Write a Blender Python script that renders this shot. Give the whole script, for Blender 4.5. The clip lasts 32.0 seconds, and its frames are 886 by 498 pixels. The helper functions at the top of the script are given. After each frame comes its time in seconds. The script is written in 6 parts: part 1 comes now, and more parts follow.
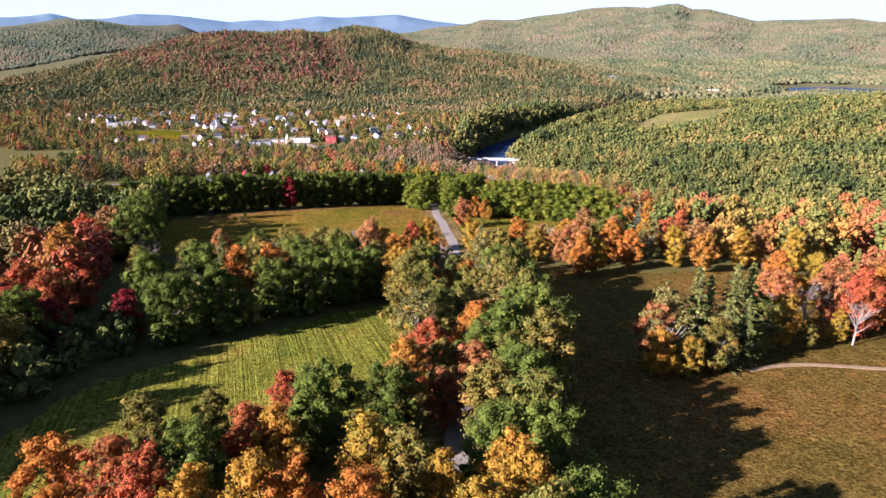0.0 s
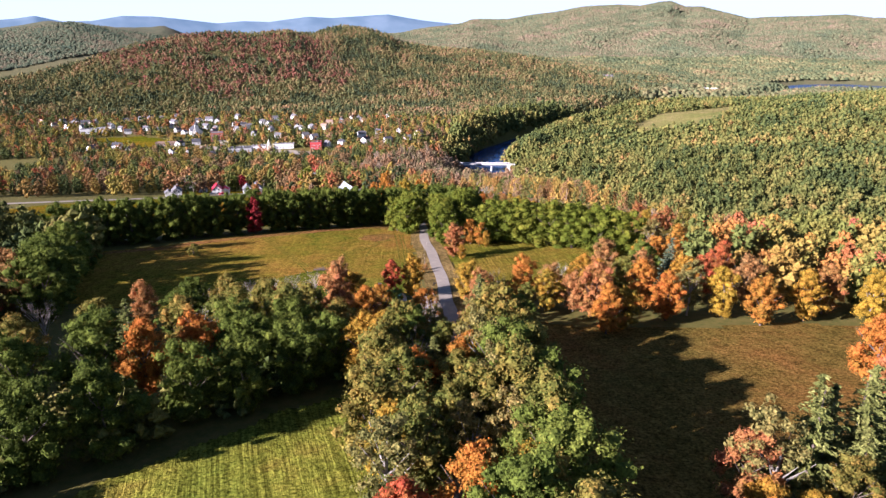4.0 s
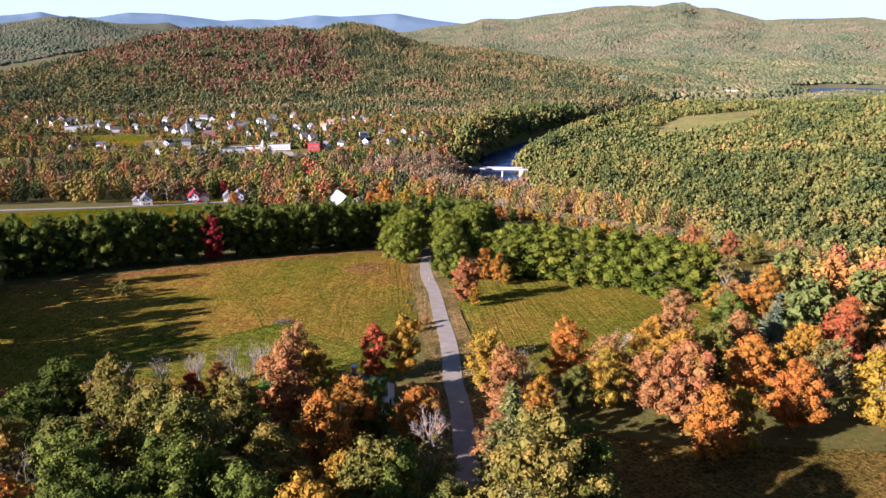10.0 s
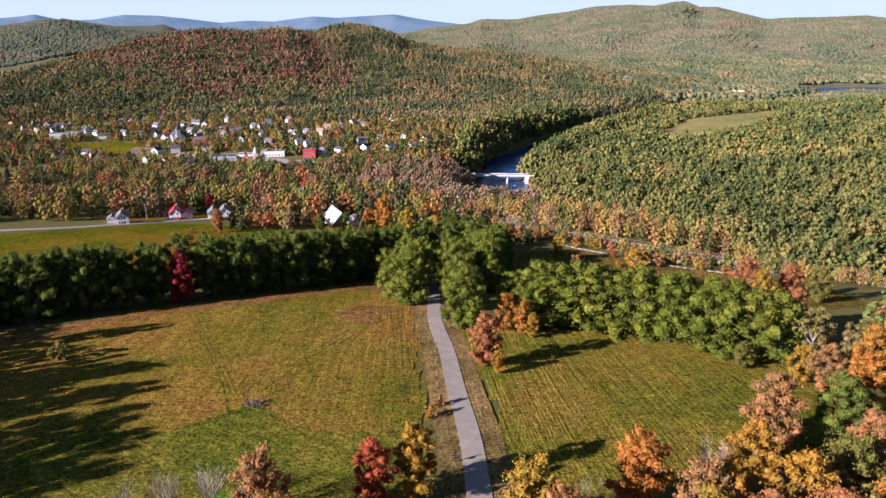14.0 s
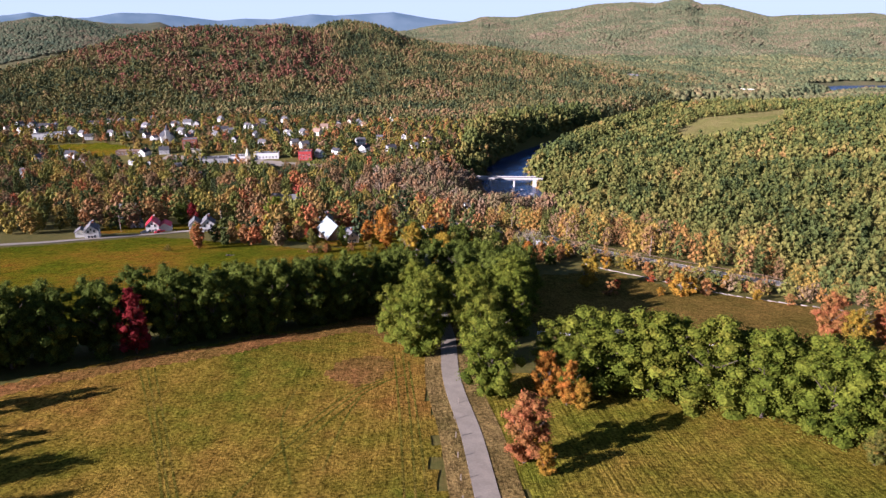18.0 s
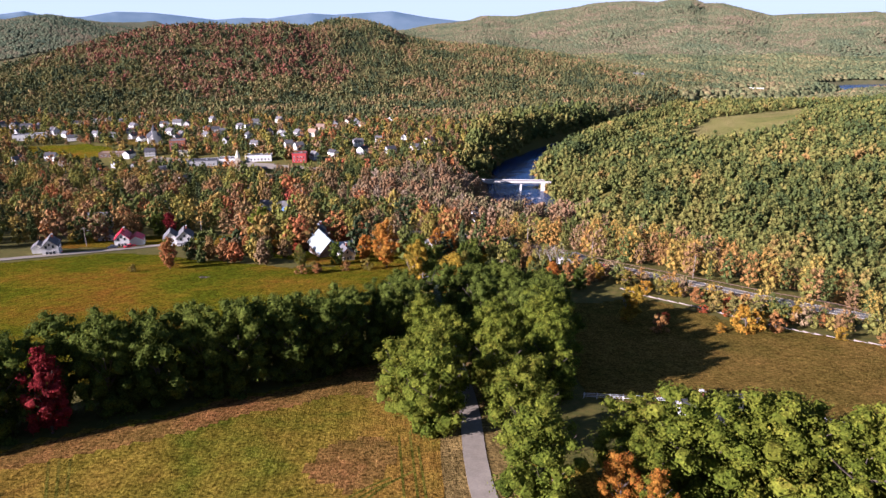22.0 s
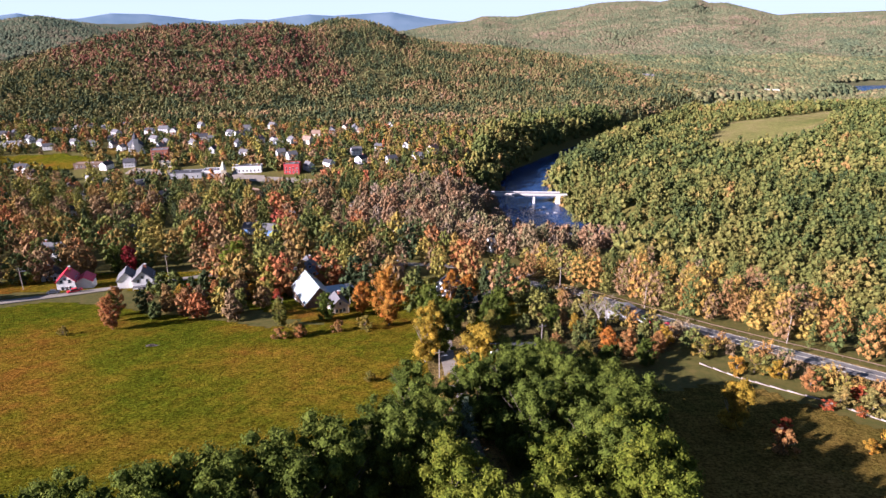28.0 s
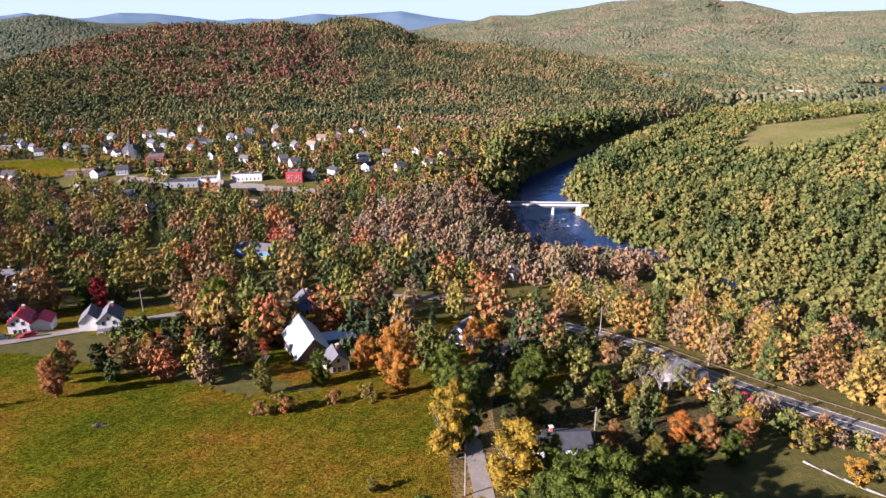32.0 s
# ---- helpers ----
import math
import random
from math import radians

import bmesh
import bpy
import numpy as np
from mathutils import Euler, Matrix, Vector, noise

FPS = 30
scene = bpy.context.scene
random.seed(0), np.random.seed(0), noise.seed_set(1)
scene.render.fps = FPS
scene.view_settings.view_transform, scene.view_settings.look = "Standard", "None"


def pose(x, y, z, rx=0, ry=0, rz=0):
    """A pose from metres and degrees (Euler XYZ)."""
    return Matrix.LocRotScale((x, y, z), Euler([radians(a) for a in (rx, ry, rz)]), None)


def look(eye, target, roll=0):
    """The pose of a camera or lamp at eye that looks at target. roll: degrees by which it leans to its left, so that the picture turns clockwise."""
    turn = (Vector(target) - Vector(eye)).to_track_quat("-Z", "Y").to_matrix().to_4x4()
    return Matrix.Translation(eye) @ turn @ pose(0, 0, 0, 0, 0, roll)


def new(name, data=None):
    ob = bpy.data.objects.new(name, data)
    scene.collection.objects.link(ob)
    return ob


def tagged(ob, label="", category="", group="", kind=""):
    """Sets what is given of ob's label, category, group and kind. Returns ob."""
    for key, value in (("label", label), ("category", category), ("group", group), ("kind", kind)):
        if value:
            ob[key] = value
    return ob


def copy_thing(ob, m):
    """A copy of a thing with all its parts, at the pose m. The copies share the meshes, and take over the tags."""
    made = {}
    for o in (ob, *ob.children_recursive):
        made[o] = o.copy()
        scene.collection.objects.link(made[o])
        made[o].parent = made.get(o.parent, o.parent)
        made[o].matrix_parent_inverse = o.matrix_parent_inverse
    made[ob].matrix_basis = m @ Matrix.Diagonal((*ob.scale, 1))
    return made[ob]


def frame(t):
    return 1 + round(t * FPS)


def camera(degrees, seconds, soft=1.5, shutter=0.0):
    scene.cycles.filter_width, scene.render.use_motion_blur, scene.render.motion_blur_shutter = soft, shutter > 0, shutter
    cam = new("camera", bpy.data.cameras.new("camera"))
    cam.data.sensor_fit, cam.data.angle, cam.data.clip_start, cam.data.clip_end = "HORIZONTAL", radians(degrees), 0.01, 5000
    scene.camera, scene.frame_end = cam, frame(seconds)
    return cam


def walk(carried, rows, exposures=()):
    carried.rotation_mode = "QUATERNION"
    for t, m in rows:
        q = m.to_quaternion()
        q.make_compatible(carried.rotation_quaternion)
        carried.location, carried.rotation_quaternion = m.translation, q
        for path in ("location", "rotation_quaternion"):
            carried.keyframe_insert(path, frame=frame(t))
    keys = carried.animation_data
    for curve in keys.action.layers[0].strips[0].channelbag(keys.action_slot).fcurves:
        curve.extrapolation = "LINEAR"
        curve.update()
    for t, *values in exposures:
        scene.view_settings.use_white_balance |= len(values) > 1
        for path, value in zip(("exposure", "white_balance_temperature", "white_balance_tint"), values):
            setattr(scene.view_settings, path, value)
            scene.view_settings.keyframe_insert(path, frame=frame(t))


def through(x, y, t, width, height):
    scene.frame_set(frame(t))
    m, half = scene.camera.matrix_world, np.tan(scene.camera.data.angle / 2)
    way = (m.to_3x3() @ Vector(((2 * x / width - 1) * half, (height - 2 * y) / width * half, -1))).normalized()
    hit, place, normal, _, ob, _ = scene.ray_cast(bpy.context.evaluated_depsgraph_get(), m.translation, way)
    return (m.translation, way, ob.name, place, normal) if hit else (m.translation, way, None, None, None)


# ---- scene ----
import itertools

EXPOSURE = 1.15
# ---- the camera and its way: a slow, level flight down the hillside ----
cam = camera(68.04, 32.0, soft=1.5)
# seconds, place (x, y, z), heading to the right, tilt down and lean, in degrees
FLIGHT = [
    (0.0, 0.00, 0.00, 86.80, -1.66, 19.69, -0.30),
    (1.0, 0.14, 12.22, 86.08, -1.64, 19.56, -0.01),
    (2.0, 0.28, 24.56, 85.42, -1.47, 19.46, 0.08),
    (3.0, 0.42, 36.67, 84.63, -1.40, 19.57, 0.38),
    (3.5, 0.48, 42.55, 84.11, -1.22, 19.69, 0.31),
    (5.5, 0.90, 64.50, 80.66, -1.13, 19.69, -0.04),
    (5.7, 1.00, 66.60, 80.22, -1.20, 19.68, -0.08),
    (6.0, 1.04, 69.69, 79.55, -1.90, 19.65, -0.18),
    (7.0, 1.16, 79.82, 77.39, -1.88, 19.63, -0.26),
    (8.0, 0.92, 89.73, 75.72, -1.81, 19.66, -0.36),
    (9.0, 0.18, 99.26, 74.73, -1.75, 19.62, -0.38),
    (10.0, -0.92, 108.42, 74.14, -1.68, 19.61, -0.34),
    (11.0, -2.18, 117.52, 73.74, -1.66, 19.60, -0.24),
    (12.0, -3.39, 126.91, 73.30, -1.72, 19.61, -0.18),
    (13.0, -4.48, 136.70, 72.93, -1.67, 19.56, 0.02),
    (14.0, -5.57, 146.70, 72.69, -1.62, 19.55, -0.02),
    (14.5, -6.13, 151.74, 72.54, -1.63, 19.55, 0.03),
    (16.5, -8.67, 171.81, 70.87, -1.59, 19.61, 0.03),
    (17.0, -9.42, 176.77, 70.08, -1.58, 19.58, 0.03),
    (18.0, -11.00, 186.70, 68.20, -1.56, 19.67, 0.01),
    (19.0, -12.58, 196.64, 66.24, -1.54, 19.63, 0.02),
    (20.0, -13.98, 206.66, 64.54, -1.55, 19.71, 0.05),
    (21.0, -15.11, 216.82, 63.15, -1.49, 19.73, 0.01),
    (22.0, -16.08, 227.09, 61.90, -1.45, 19.66, 0.02),
    (23.0, -17.03, 237.30, 60.83, -1.48, 19.61, 0.15),
    (24.0, -18.09, 247.31, 59.96, -1.46, 19.49, 0.22),
    (25.0, -19.32, 256.94, 59.37, -1.36, 19.45, 0.06),
    (27.5, -22.63, 280.54, 58.64, -1.41, 19.56, 0.17),
    (28.0, -23.25, 285.48, 58.48, -1.44, 19.56, 0.20),
    (29.0, -24.45, 295.68, 58.14, -1.38, 19.57, 0.22),
    (30.0, -25.60, 306.18, 57.81, -1.33, 19.61, 0.30),
    (31.0, -26.73, 316.80, 57.48, -1.39, 19.58, 0.21),
    (31.6, -27.41, 323.15, 57.28, -1.41, 19.60, 0.23),
    (32.0, -27.87, 327.36, 57.15, -2.20, 19.61, 0.26),
]


def flight_pose(x, y, z, heading, tilt, lean):
    return pose(x, y, z) @ pose(0, 0, 0, 0, 0, -heading) @ pose(0, 0, 0, 90 - tilt) @ pose(0, 0, 0, 0, 0, -lean)


walk(cam, [(row[0], flight_pose(*row[1:])) for row in FLIGHT], exposures=tuple((t, EXPOSURE + e, 5520, 32) for t, e in ((0, 0.30), (8, 0.27), (11, 0.10), (13, -0.06), (17, -0.15), (21, -0.11), (25, 0.09), (32, 0.02))))

# ---- sky and sun: low autumn sun from behind, over the left shoulder ----
SUN_FROM = Vector((-0.87, -0.49, 0.0)).normalized()
SUN_UP = radians(22.5)
world = bpy.data.worlds.new("sky")
scene.world = world
world.use_nodes = True
sky_nodes, sky_links = world.node_tree.nodes, world.node_tree.links
sky_tex = sky_nodes.new("ShaderNodeTexSky")
sky_tex.sky_type = "NISHITA"
sky_tex.sun_disc = False
sky_tex.sun_elevation = SUN_UP
sky_tex.sun_rotation = math.atan2(SUN_FROM.x, SUN_FROM.y)
sky_tex.altitude, sky_tex.air_density, sky_tex.dust_density, sky_tex.ozone_density = 200, 1.0, 0.1, 1.5
# clear air: paler towards the horizon
sky_dir, sky_axes = sky_nodes.new("ShaderNodeTexCoord"), sky_nodes.new("ShaderNodeSeparateXYZ")
sky_links.new(sky_dir.outputs["Generated"], sky_axes.inputs[0])
sky_low = sky_nodes.new("ShaderNodeMapRange")
sky_low.inputs["From Min"].default_value, sky_low.inputs["From Max"].default_value = 0.0, 0.13
sky_low.inputs["To Min"].default_value, sky_low.inputs["To Max"].default_value = 0.92, 0.0
sky_low.interpolation_type = "SMOOTHSTEP"
sky_links.new(sky_axes.outputs["Z"], sky_low.inputs["Value"])
sky_mix = sky_nodes.new("ShaderNodeMix")
sky_mix.data_type = "RGBA"
sky_links.new(sky_low.outputs[0], sky_mix.inputs[0])
sky_links.new(sky_tex.outputs["Color"], sky_mix.inputs[6])
sky_mix.inputs[7].default_value = (7.4, 9.3, 10.5, 1)
sky_links.new(sky_mix.outputs[2], sky_nodes["Background"].inputs["Color"])
sky_nodes["Background"].inputs["Strength"].default_value = 0.047
sun = new("sun", bpy.data.lights.new("sun", "SUN"))
sun.data.energy, sun.data.angle, sun.data.color = 7.7, radians(0.55), (1.0, 0.895, 0.77)
sun_dir = SUN_FROM * math.cos(SUN_UP) + Vector((0, 0, math.sin(SUN_UP)))
sun.matrix_world = look(sun_dir * 300, (0, 0, 0))

# ---- materials ----
def nodes_of(name, rough=0.8, metal=0.0, spec=0.3):
    m = bpy.data.materials.new(name)
    m.use_nodes = True
    b = m.node_tree.nodes["Principled BSDF"]
    b.inputs["Roughness"].default_value, b.inputs["Metallic"].default_value = rough, metal
    b.inputs["Specular IOR Level"].default_value = spec
    return m, m.node_tree.nodes, m.node_tree.links, b


def ramp(n, cols, stops=None):
    r = n.new("ShaderNodeValToRGB")
    stops = stops or [i / (len(cols) - 1) for i in range(len(cols))]
    e = r.color_ramp.elements
    while len(e) < len(cols):
        e.new(0.5)
    for el, p, c in zip(e, stops, cols):
        el.position, el.color = p, (*c, 1)
    return r


def noise_node(n, l, scale, detail=3.0, coord="Object", rough=0.55, stretch=None):
    tc = n.new("ShaderNodeTexCoord")
    t = n.new("ShaderNodeTexNoise")
    t.inputs["Scale"].default_value, t.inputs["Detail"].default_value, t.inputs["Roughness"].default_value = scale, detail, rough
    src = tc.outputs[coord]
    if stretch:
        mp = n.new("ShaderNodeMapping")
        mp.vector_type = "TEXTURE"
        mp.inputs["Scale"].default_value = stretch[0]
        mp.inputs["Rotation"].default_value = (0, 0, radians(stretch[1]))
        l.new(src, mp.inputs["Vector"])
        src = mp.outputs["Vector"]
    l.new(src, t.inputs["Vector"])
    return t.outputs["Fac"]


def mathn(n, l, op, a, b):
    m = n.new("ShaderNodeMath")
    m.operation = op
    for i, v in enumerate((a, b)):
        if isinstance(v, (int, float)):
            m.inputs[i].default_value = v
        else:
            l.new(v, m.inputs[i])
    return m.outputs[0]


def mixc(n, l, fac, a, b, mode="MIX"):
    m = n.new("ShaderNodeMix")
    m.data_type, m.blend_type = "RGBA", mode
    for sock, v in ((m.inputs[0], fac), (m.inputs[6], a), (m.inputs[7], b)):
        if isinstance(v, (int, float)):
            sock.default_value = v
        elif isinstance(v, tuple):
            sock.default_value = (*v, 1)
        else:
            l.new(v, sock)
    return m.outputs[2]


def bumpn(n, l, b, hgt, strength, dist):
    u = n.new("ShaderNodeBump")
    u.inputs["Strength"].default_value, u.inputs["Distance"].default_value = strength, dist
    l.new(hgt, u.inputs["Height"])
    l.new(u.outputs["Normal"], b.inputs["Normal"])


def leaf_material(name, cols, grain=0.22, vary=0.35, through=0.34, leaf=2.6):
    """Foliage: a colour for each spray of leaves, drifting over the crown and from tree to tree, with leaf-sized grain."""
    m, n, l, b = nodes_of(name, 0.8, 0, 0.06)
    geo, info = n.new("ShaderNodeNewGeometry"), n.new("ShaderNodeObjectInfo")
    drift = noise_node(n, l, grain, 2.0)
    v = mathn(n, l, "ADD", mathn(n, l, "MULTIPLY", geo.outputs["Random Per Island"], 0.34),
              mathn(n, l, "MULTIPLY", mathn(n, l, "SUBTRACT", drift, 0.28), 1.2))
    v = mathn(n, l, "ADD", v, mathn(n, l, "MULTIPLY", mathn(n, l, "SUBTRACT", info.outputs["Random"], 0.45), vary))
    r = ramp(n, cols)
    l.new(v, r.inputs["Fac"])
    fine = noise_node(n, l, leaf, 3.0, rough=0.7)
    col = mixc(n, l, 1.0, r.outputs["Color"], ramp_out(n, l, fine, ((0.46, 0.46, 0.46), (1.66, 1.66, 1.66)), (0.32, 0.68)), "MULTIPLY")
    hsv = n.new("ShaderNodeHueSaturation")
    hsv.inputs["Saturation"].default_value = 1.0
    l.new(col, hsv.inputs["Color"])
    l.new(mathn(n, l, "ADD", 0.86, mathn(n, l, "MULTIPLY", geo.outputs["Random Per Island"], 0.32)), hsv.inputs["Value"])
    l.new(hsv.outputs["Color"], b.inputs["Base Color"])
    bumpn(n, l, b, fine, 0.9, 0.35)
    tr = n.new("ShaderNodeBsdfTranslucent")
    l.new(hsv.outputs["Color"], tr.inputs["Color"])
    mx = n.new("ShaderNodeMixShader")
    mx.inputs[0].default_value = through
    l.new(b.outputs[0], mx.inputs[1])
    l.new(tr.outputs[0], mx.inputs[2])
    l.new(mx.outputs[0], n["Material Output"].inputs["Surface"])
    return m


def woods_material(name, cols, region=0.012, own_share=0.42, drift_share=1.6, mean=0.5, leaf=0.9, relief=0.8):
    """A wood seen from afar: each crown its own colour, drifting over the hillside, its boughs as grain and relief."""
    m, n, l, b = nodes_of(name, 0.9, 0, 0.02)
    own, geo = n.new("ShaderNodeAttribute"), n.new("ShaderNodeNewGeometry")
    own.attribute_name = "tree_tint"
    drift = noise_node(n, l, region, 3.0, rough=0.6)
    patch = noise_node(n, l, region * 4.5, 2.0)
    v = mathn(n, l, "ADD", mathn(n, l, "MULTIPLY", own.outputs["Fac"], own_share),
              mathn(n, l, "MULTIPLY", mathn(n, l, "SUBTRACT", drift, 0.5), drift_share))
    v = mathn(n, l, "ADD", v, mathn(n, l, "MULTIPLY", mathn(n, l, "SUBTRACT", patch, 0.5), drift_share * 0.4))
    v = mathn(n, l, "ADD", v, mean - own_share / 2)
    r = ramp(n, cols)
    l.new(v, r.inputs["Fac"])
    spray = mathn(n, l, "ADD", 0.88, mathn(n, l, "MULTIPLY", geo.outputs["Random Per Island"], 0.24))
    fine = noise_node(n, l, leaf, 4.0, rough=0.68)
    col = mixc(n, l, 1.0, r.outputs["Color"], ramp_out(n, l, fine, ((0.56, 0.56, 0.56), (1.8, 1.8, 1.8)), (0.32, 0.68)), "MULTIPLY")
    hsv = n.new("ShaderNodeHueSaturation")
    l.new(col, hsv.inputs["Color"])
    l.new(spray, hsv.inputs["Value"])
    l.new(hsv.outputs["Color"], b.inputs["Base Color"])
    bumpn(n, l, b, fine, 0.9, relief)
    return m


def ramp_out(n, l, fac, cols, stops=None):
    r = ramp(n, cols, stops)
    l.new(fac, r.inputs["Fac"])
    return r.outputs["Color"]


def plain_material(name, col, rough=0.7, metal=0.0, vary=0.18, scale=1.5, bump=0.15, spec=0.3):
    m, n, l, b = nodes_of(name, rough, metal, spec)
    a = noise_node(n, l, scale, 4.0)
    c = noise_node(n, l, scale * 9, 3.0)
    lo, hi = tuple(x * (1 - vary) for x in col), tuple(min(1, x * (1 + vary)) for x in col)
    first = ramp_out(n, l, a, (lo, hi), (0.3, 0.7))
    second = ramp_out(n, l, c, ((0.88, 0.88, 0.88), (1.1, 1.1, 1.1)), (0.3, 0.7))
    l.new(mixc(n, l, 1.0, first, second, "MULTIPLY"), b.inputs["Base Color"])
    bumpn(n, l, b, c, bump, 0.05)
    return m


def field_material(name, cols, rows_deg=0.0, row_gap=1.2, row_amount=0.3, patch=0.03):
    """Mown or grazed ground: broad patches, drill rows, tufts."""
    m, n, l, b = nodes_of(name, 1.0, 0, 0.0)
    big = noise_node(n, l, patch, 4.0, rough=0.62)
    mid = noise_node(n, l, patch * 9, 4.0)
    fine = noise_node(n, l, 1.7, 5.0, rough=0.72)
    v = mathn(n, l, "ADD", mathn(n, l, "MULTIPLY", big, 2.5), mathn(n, l, "MULTIPLY", mid, 0.9))
    col = ramp_out(n, l, mathn(n, l, "SUBTRACT", v, 1.22), cols)
    rows = noise_node(n, l, 1.0, 2.0, stretch=((row_gap, 28.0, 20.0), rows_deg))
    shade = ramp_out(n, l, rows, ((1 - row_amount,) * 3, (1 + row_amount,) * 3), (0.35, 0.65))
    tuft = ramp_out(n, l, fine, ((0.30, 0.30, 0.28), (1.72, 1.72, 1.70)), (0.36, 0.66))
    col = mixc(n, l, 1.0, mixc(n, l, 1.0, col, shade, "MULTIPLY"), tuft, "MULTIPLY")
    clump = ramp_out(n, l, noise_node(n, l, 0.45, 3.0, rough=0.65), ((0.72, 0.72, 0.72), (1.26, 1.26, 1.26)), (0.32, 0.68))
    col = mixc(n, l, 1.0, col, clump, "MULTIPLY")
    l.new(col, b.inputs["Base Color"])
    bumpn(n, l, b, mathn(n, l, "ADD", fine, mathn(n, l, "MULTIPLY", rows, 0.6)), 1.0, 0.5)
    return m


LEAF = {
    "orange": leaf_material("leaves_orange", ((0.19, 0.13, 0.022), (0.34, 0.16, 0.024), (0.38, 0.135, 0.024), (0.32, 0.085, 0.022))),
    "gold": leaf_material("leaves_gold", ((0.14, 0.14, 0.02), (0.30, 0.19, 0.022), (0.36, 0.19, 0.024), (0.36, 0.13, 0.022))),
    "yellow": leaf_material("leaves_yellow", ((0.20, 0.16, 0.02), (0.33, 0.21, 0.022), (0.40, 0.24, 0.03))),
    "red": leaf_material("leaves_red", ((0.20, 0.13, 0.035), (0.33, 0.10, 0.03), (0.38, 0.075, 0.035), (0.28, 0.04, 0.03))),
    "scarlet": leaf_material("leaves_scarlet", ((0.15, 0.035, 0.025), (0.24, 0.028, 0.028), (0.16, 0.014, 0.018)), vary=0.1),
    "pink": leaf_material("leaves_pink", ((0.22, 0.15, 0.035), (0.29, 0.145, 0.042), (0.31, 0.115, 0.043), (0.27, 0.08, 0.038))),
    "brown": leaf_material("leaves_brown", ((0.16, 0.13, 0.05), (0.28, 0.15, 0.05), (0.36, 0.16, 0.05), (0.24, 0.08, 0.04))),
    "olive": leaf_material("leaves_olive", ((0.07, 0.095, 0.018), (0.125, 0.13, 0.024), (0.20, 0.15, 0.03), (0.32, 0.165, 0.035))),
    "pale": leaf_material("leaves_pale", ((0.10, 0.11, 0.03), (0.17, 0.155, 0.045), (0.25, 0.19, 0.055), (0.32, 0.18, 0.05))),
    "green": leaf_material("leaves_green", ((0.06, 0.085, 0.014), (0.105, 0.135, 0.02), (0.17, 0.18, 0.03))),
    "lime": leaf_material("leaves_lime", ((0.062, 0.09, 0.010), (0.10, 0.126, 0.013), (0.145, 0.155, 0.017), (0.22, 0.175, 0.025)), vary=0.2),
    "oak": leaf_material("leaves_oak", ((0.048, 0.07, 0.012), (0.085, 0.11, 0.016), (0.14, 0.152, 0.022)), vary=0.2),
    "pine": leaf_material("needles_pine", ((0.06, 0.08, 0.02), (0.125, 0.135, 0.033), (0.21, 0.20, 0.06)), vary=0.2, through=0.08),
    "blue": leaf_material("needles_blue", ((0.07, 0.095, 0.05), (0.125, 0.155, 0.085), (0.19, 0.21, 0.12)), vary=0.1, through=0.08),
    "twig": plain_material("bare_twigs", (0.24, 0.20, 0.16), 0.9, vary=0.3),
}
BARK = plain_material("bark", (0.11, 0.085, 0.065), 0.95, vary=0.35, scale=2.0, bump=0.6)
BARK_PALE = plain_material("pale_bark", (0.25, 0.225, 0.185), 0.85, vary=0.25, scale=2.0, bump=0.3)
ASPHALT = plain_material("worn_asphalt", (0.24, 0.207, 0.158), 0.9, vary=0.14, scale=0.35, bump=0.25)
HIGHWAY = plain_material("highway_asphalt", (0.14, 0.132, 0.12), 0.9, vary=0.12, scale=0.3, bump=0.2)
VERGE = field_material("dry_verge", ((0.11, 0.082, 0.026), (0.19, 0.13, 0.045), (0.25, 0.165, 0.06)), 6, 1.5, 0.15, 0.06)
LINE = plain_material("road_paint", (0.62, 0.58, 0.42), 0.7, vary=0.2)
FLOOR = field_material("woodland_floor", ((0.045, 0.045, 0.018), (0.075, 0.065, 0.025), (0.11, 0.08, 0.03)), 0, 6, 0.1, 0.02)
STUBBLE = field_material("stubble_field", ((0.092, 0.098, 0.010), (0.158, 0.118, 0.015), (0.205, 0.127, 0.021), (0.20, 0.10, 0.021)), 4, 1.4, 0.12, 0.022)
RUSSET = field_material("dry_russet_grass", ((0.13, 0.085, 0.02), (0.18, 0.10, 0.027), (0.21, 0.095, 0.032)), 4, 1.4, 0.14, 0.05)
AFTERMATH = field_material("green_aftermath", ((0.068, 0.088, 0.009), (0.115, 0.111, 0.013), (0.165, 0.122, 0.018)), 60, 1.2, 0.12, 0.05)
DRILLED = field_material("drilled_hay", ((0.088, 0.10, 0.010), (0.148, 0.122, 0.015), (0.195, 0.125, 0.021)), 6, 0.5, 0.28, 0.03)
TRACK = field_material("pressed_grass", ((0.075, 0.082, 0.010), (0.115, 0.10, 0.015), (0.16, 0.108, 0.02)), 0, 1.0, 0.05, 0.05)
MEADOW = field_material("green_meadow", ((0.056, 0.074, 0.004), (0.09, 0.088, 0.005), (0.14, 0.096, 0.008), (0.17, 0.08, 0.011)), -24, 1.5, 0.10, 0.026)
CROP = field_material("green_crop", ((0.10, 0.125, 0.016), (0.155, 0.155, 0.02), (0.215, 0.16, 0.028)), 20, 0.6, 0.34, 0.03)
PASTURE = field_material("dry_pasture", ((0.085, 0.07, 0.014), (0.14, 0.095, 0.021), (0.19, 0.115, 0.028)), 30, 2.0, 0.06, 0.03)
PLOUGH = field_material("tan_mown_field", ((0.085, 0.068, 0.015), (0.135, 0.088, 0.02), (0.175, 0.088, 0.023)), 30, 1.4, 0.1, 0.03)
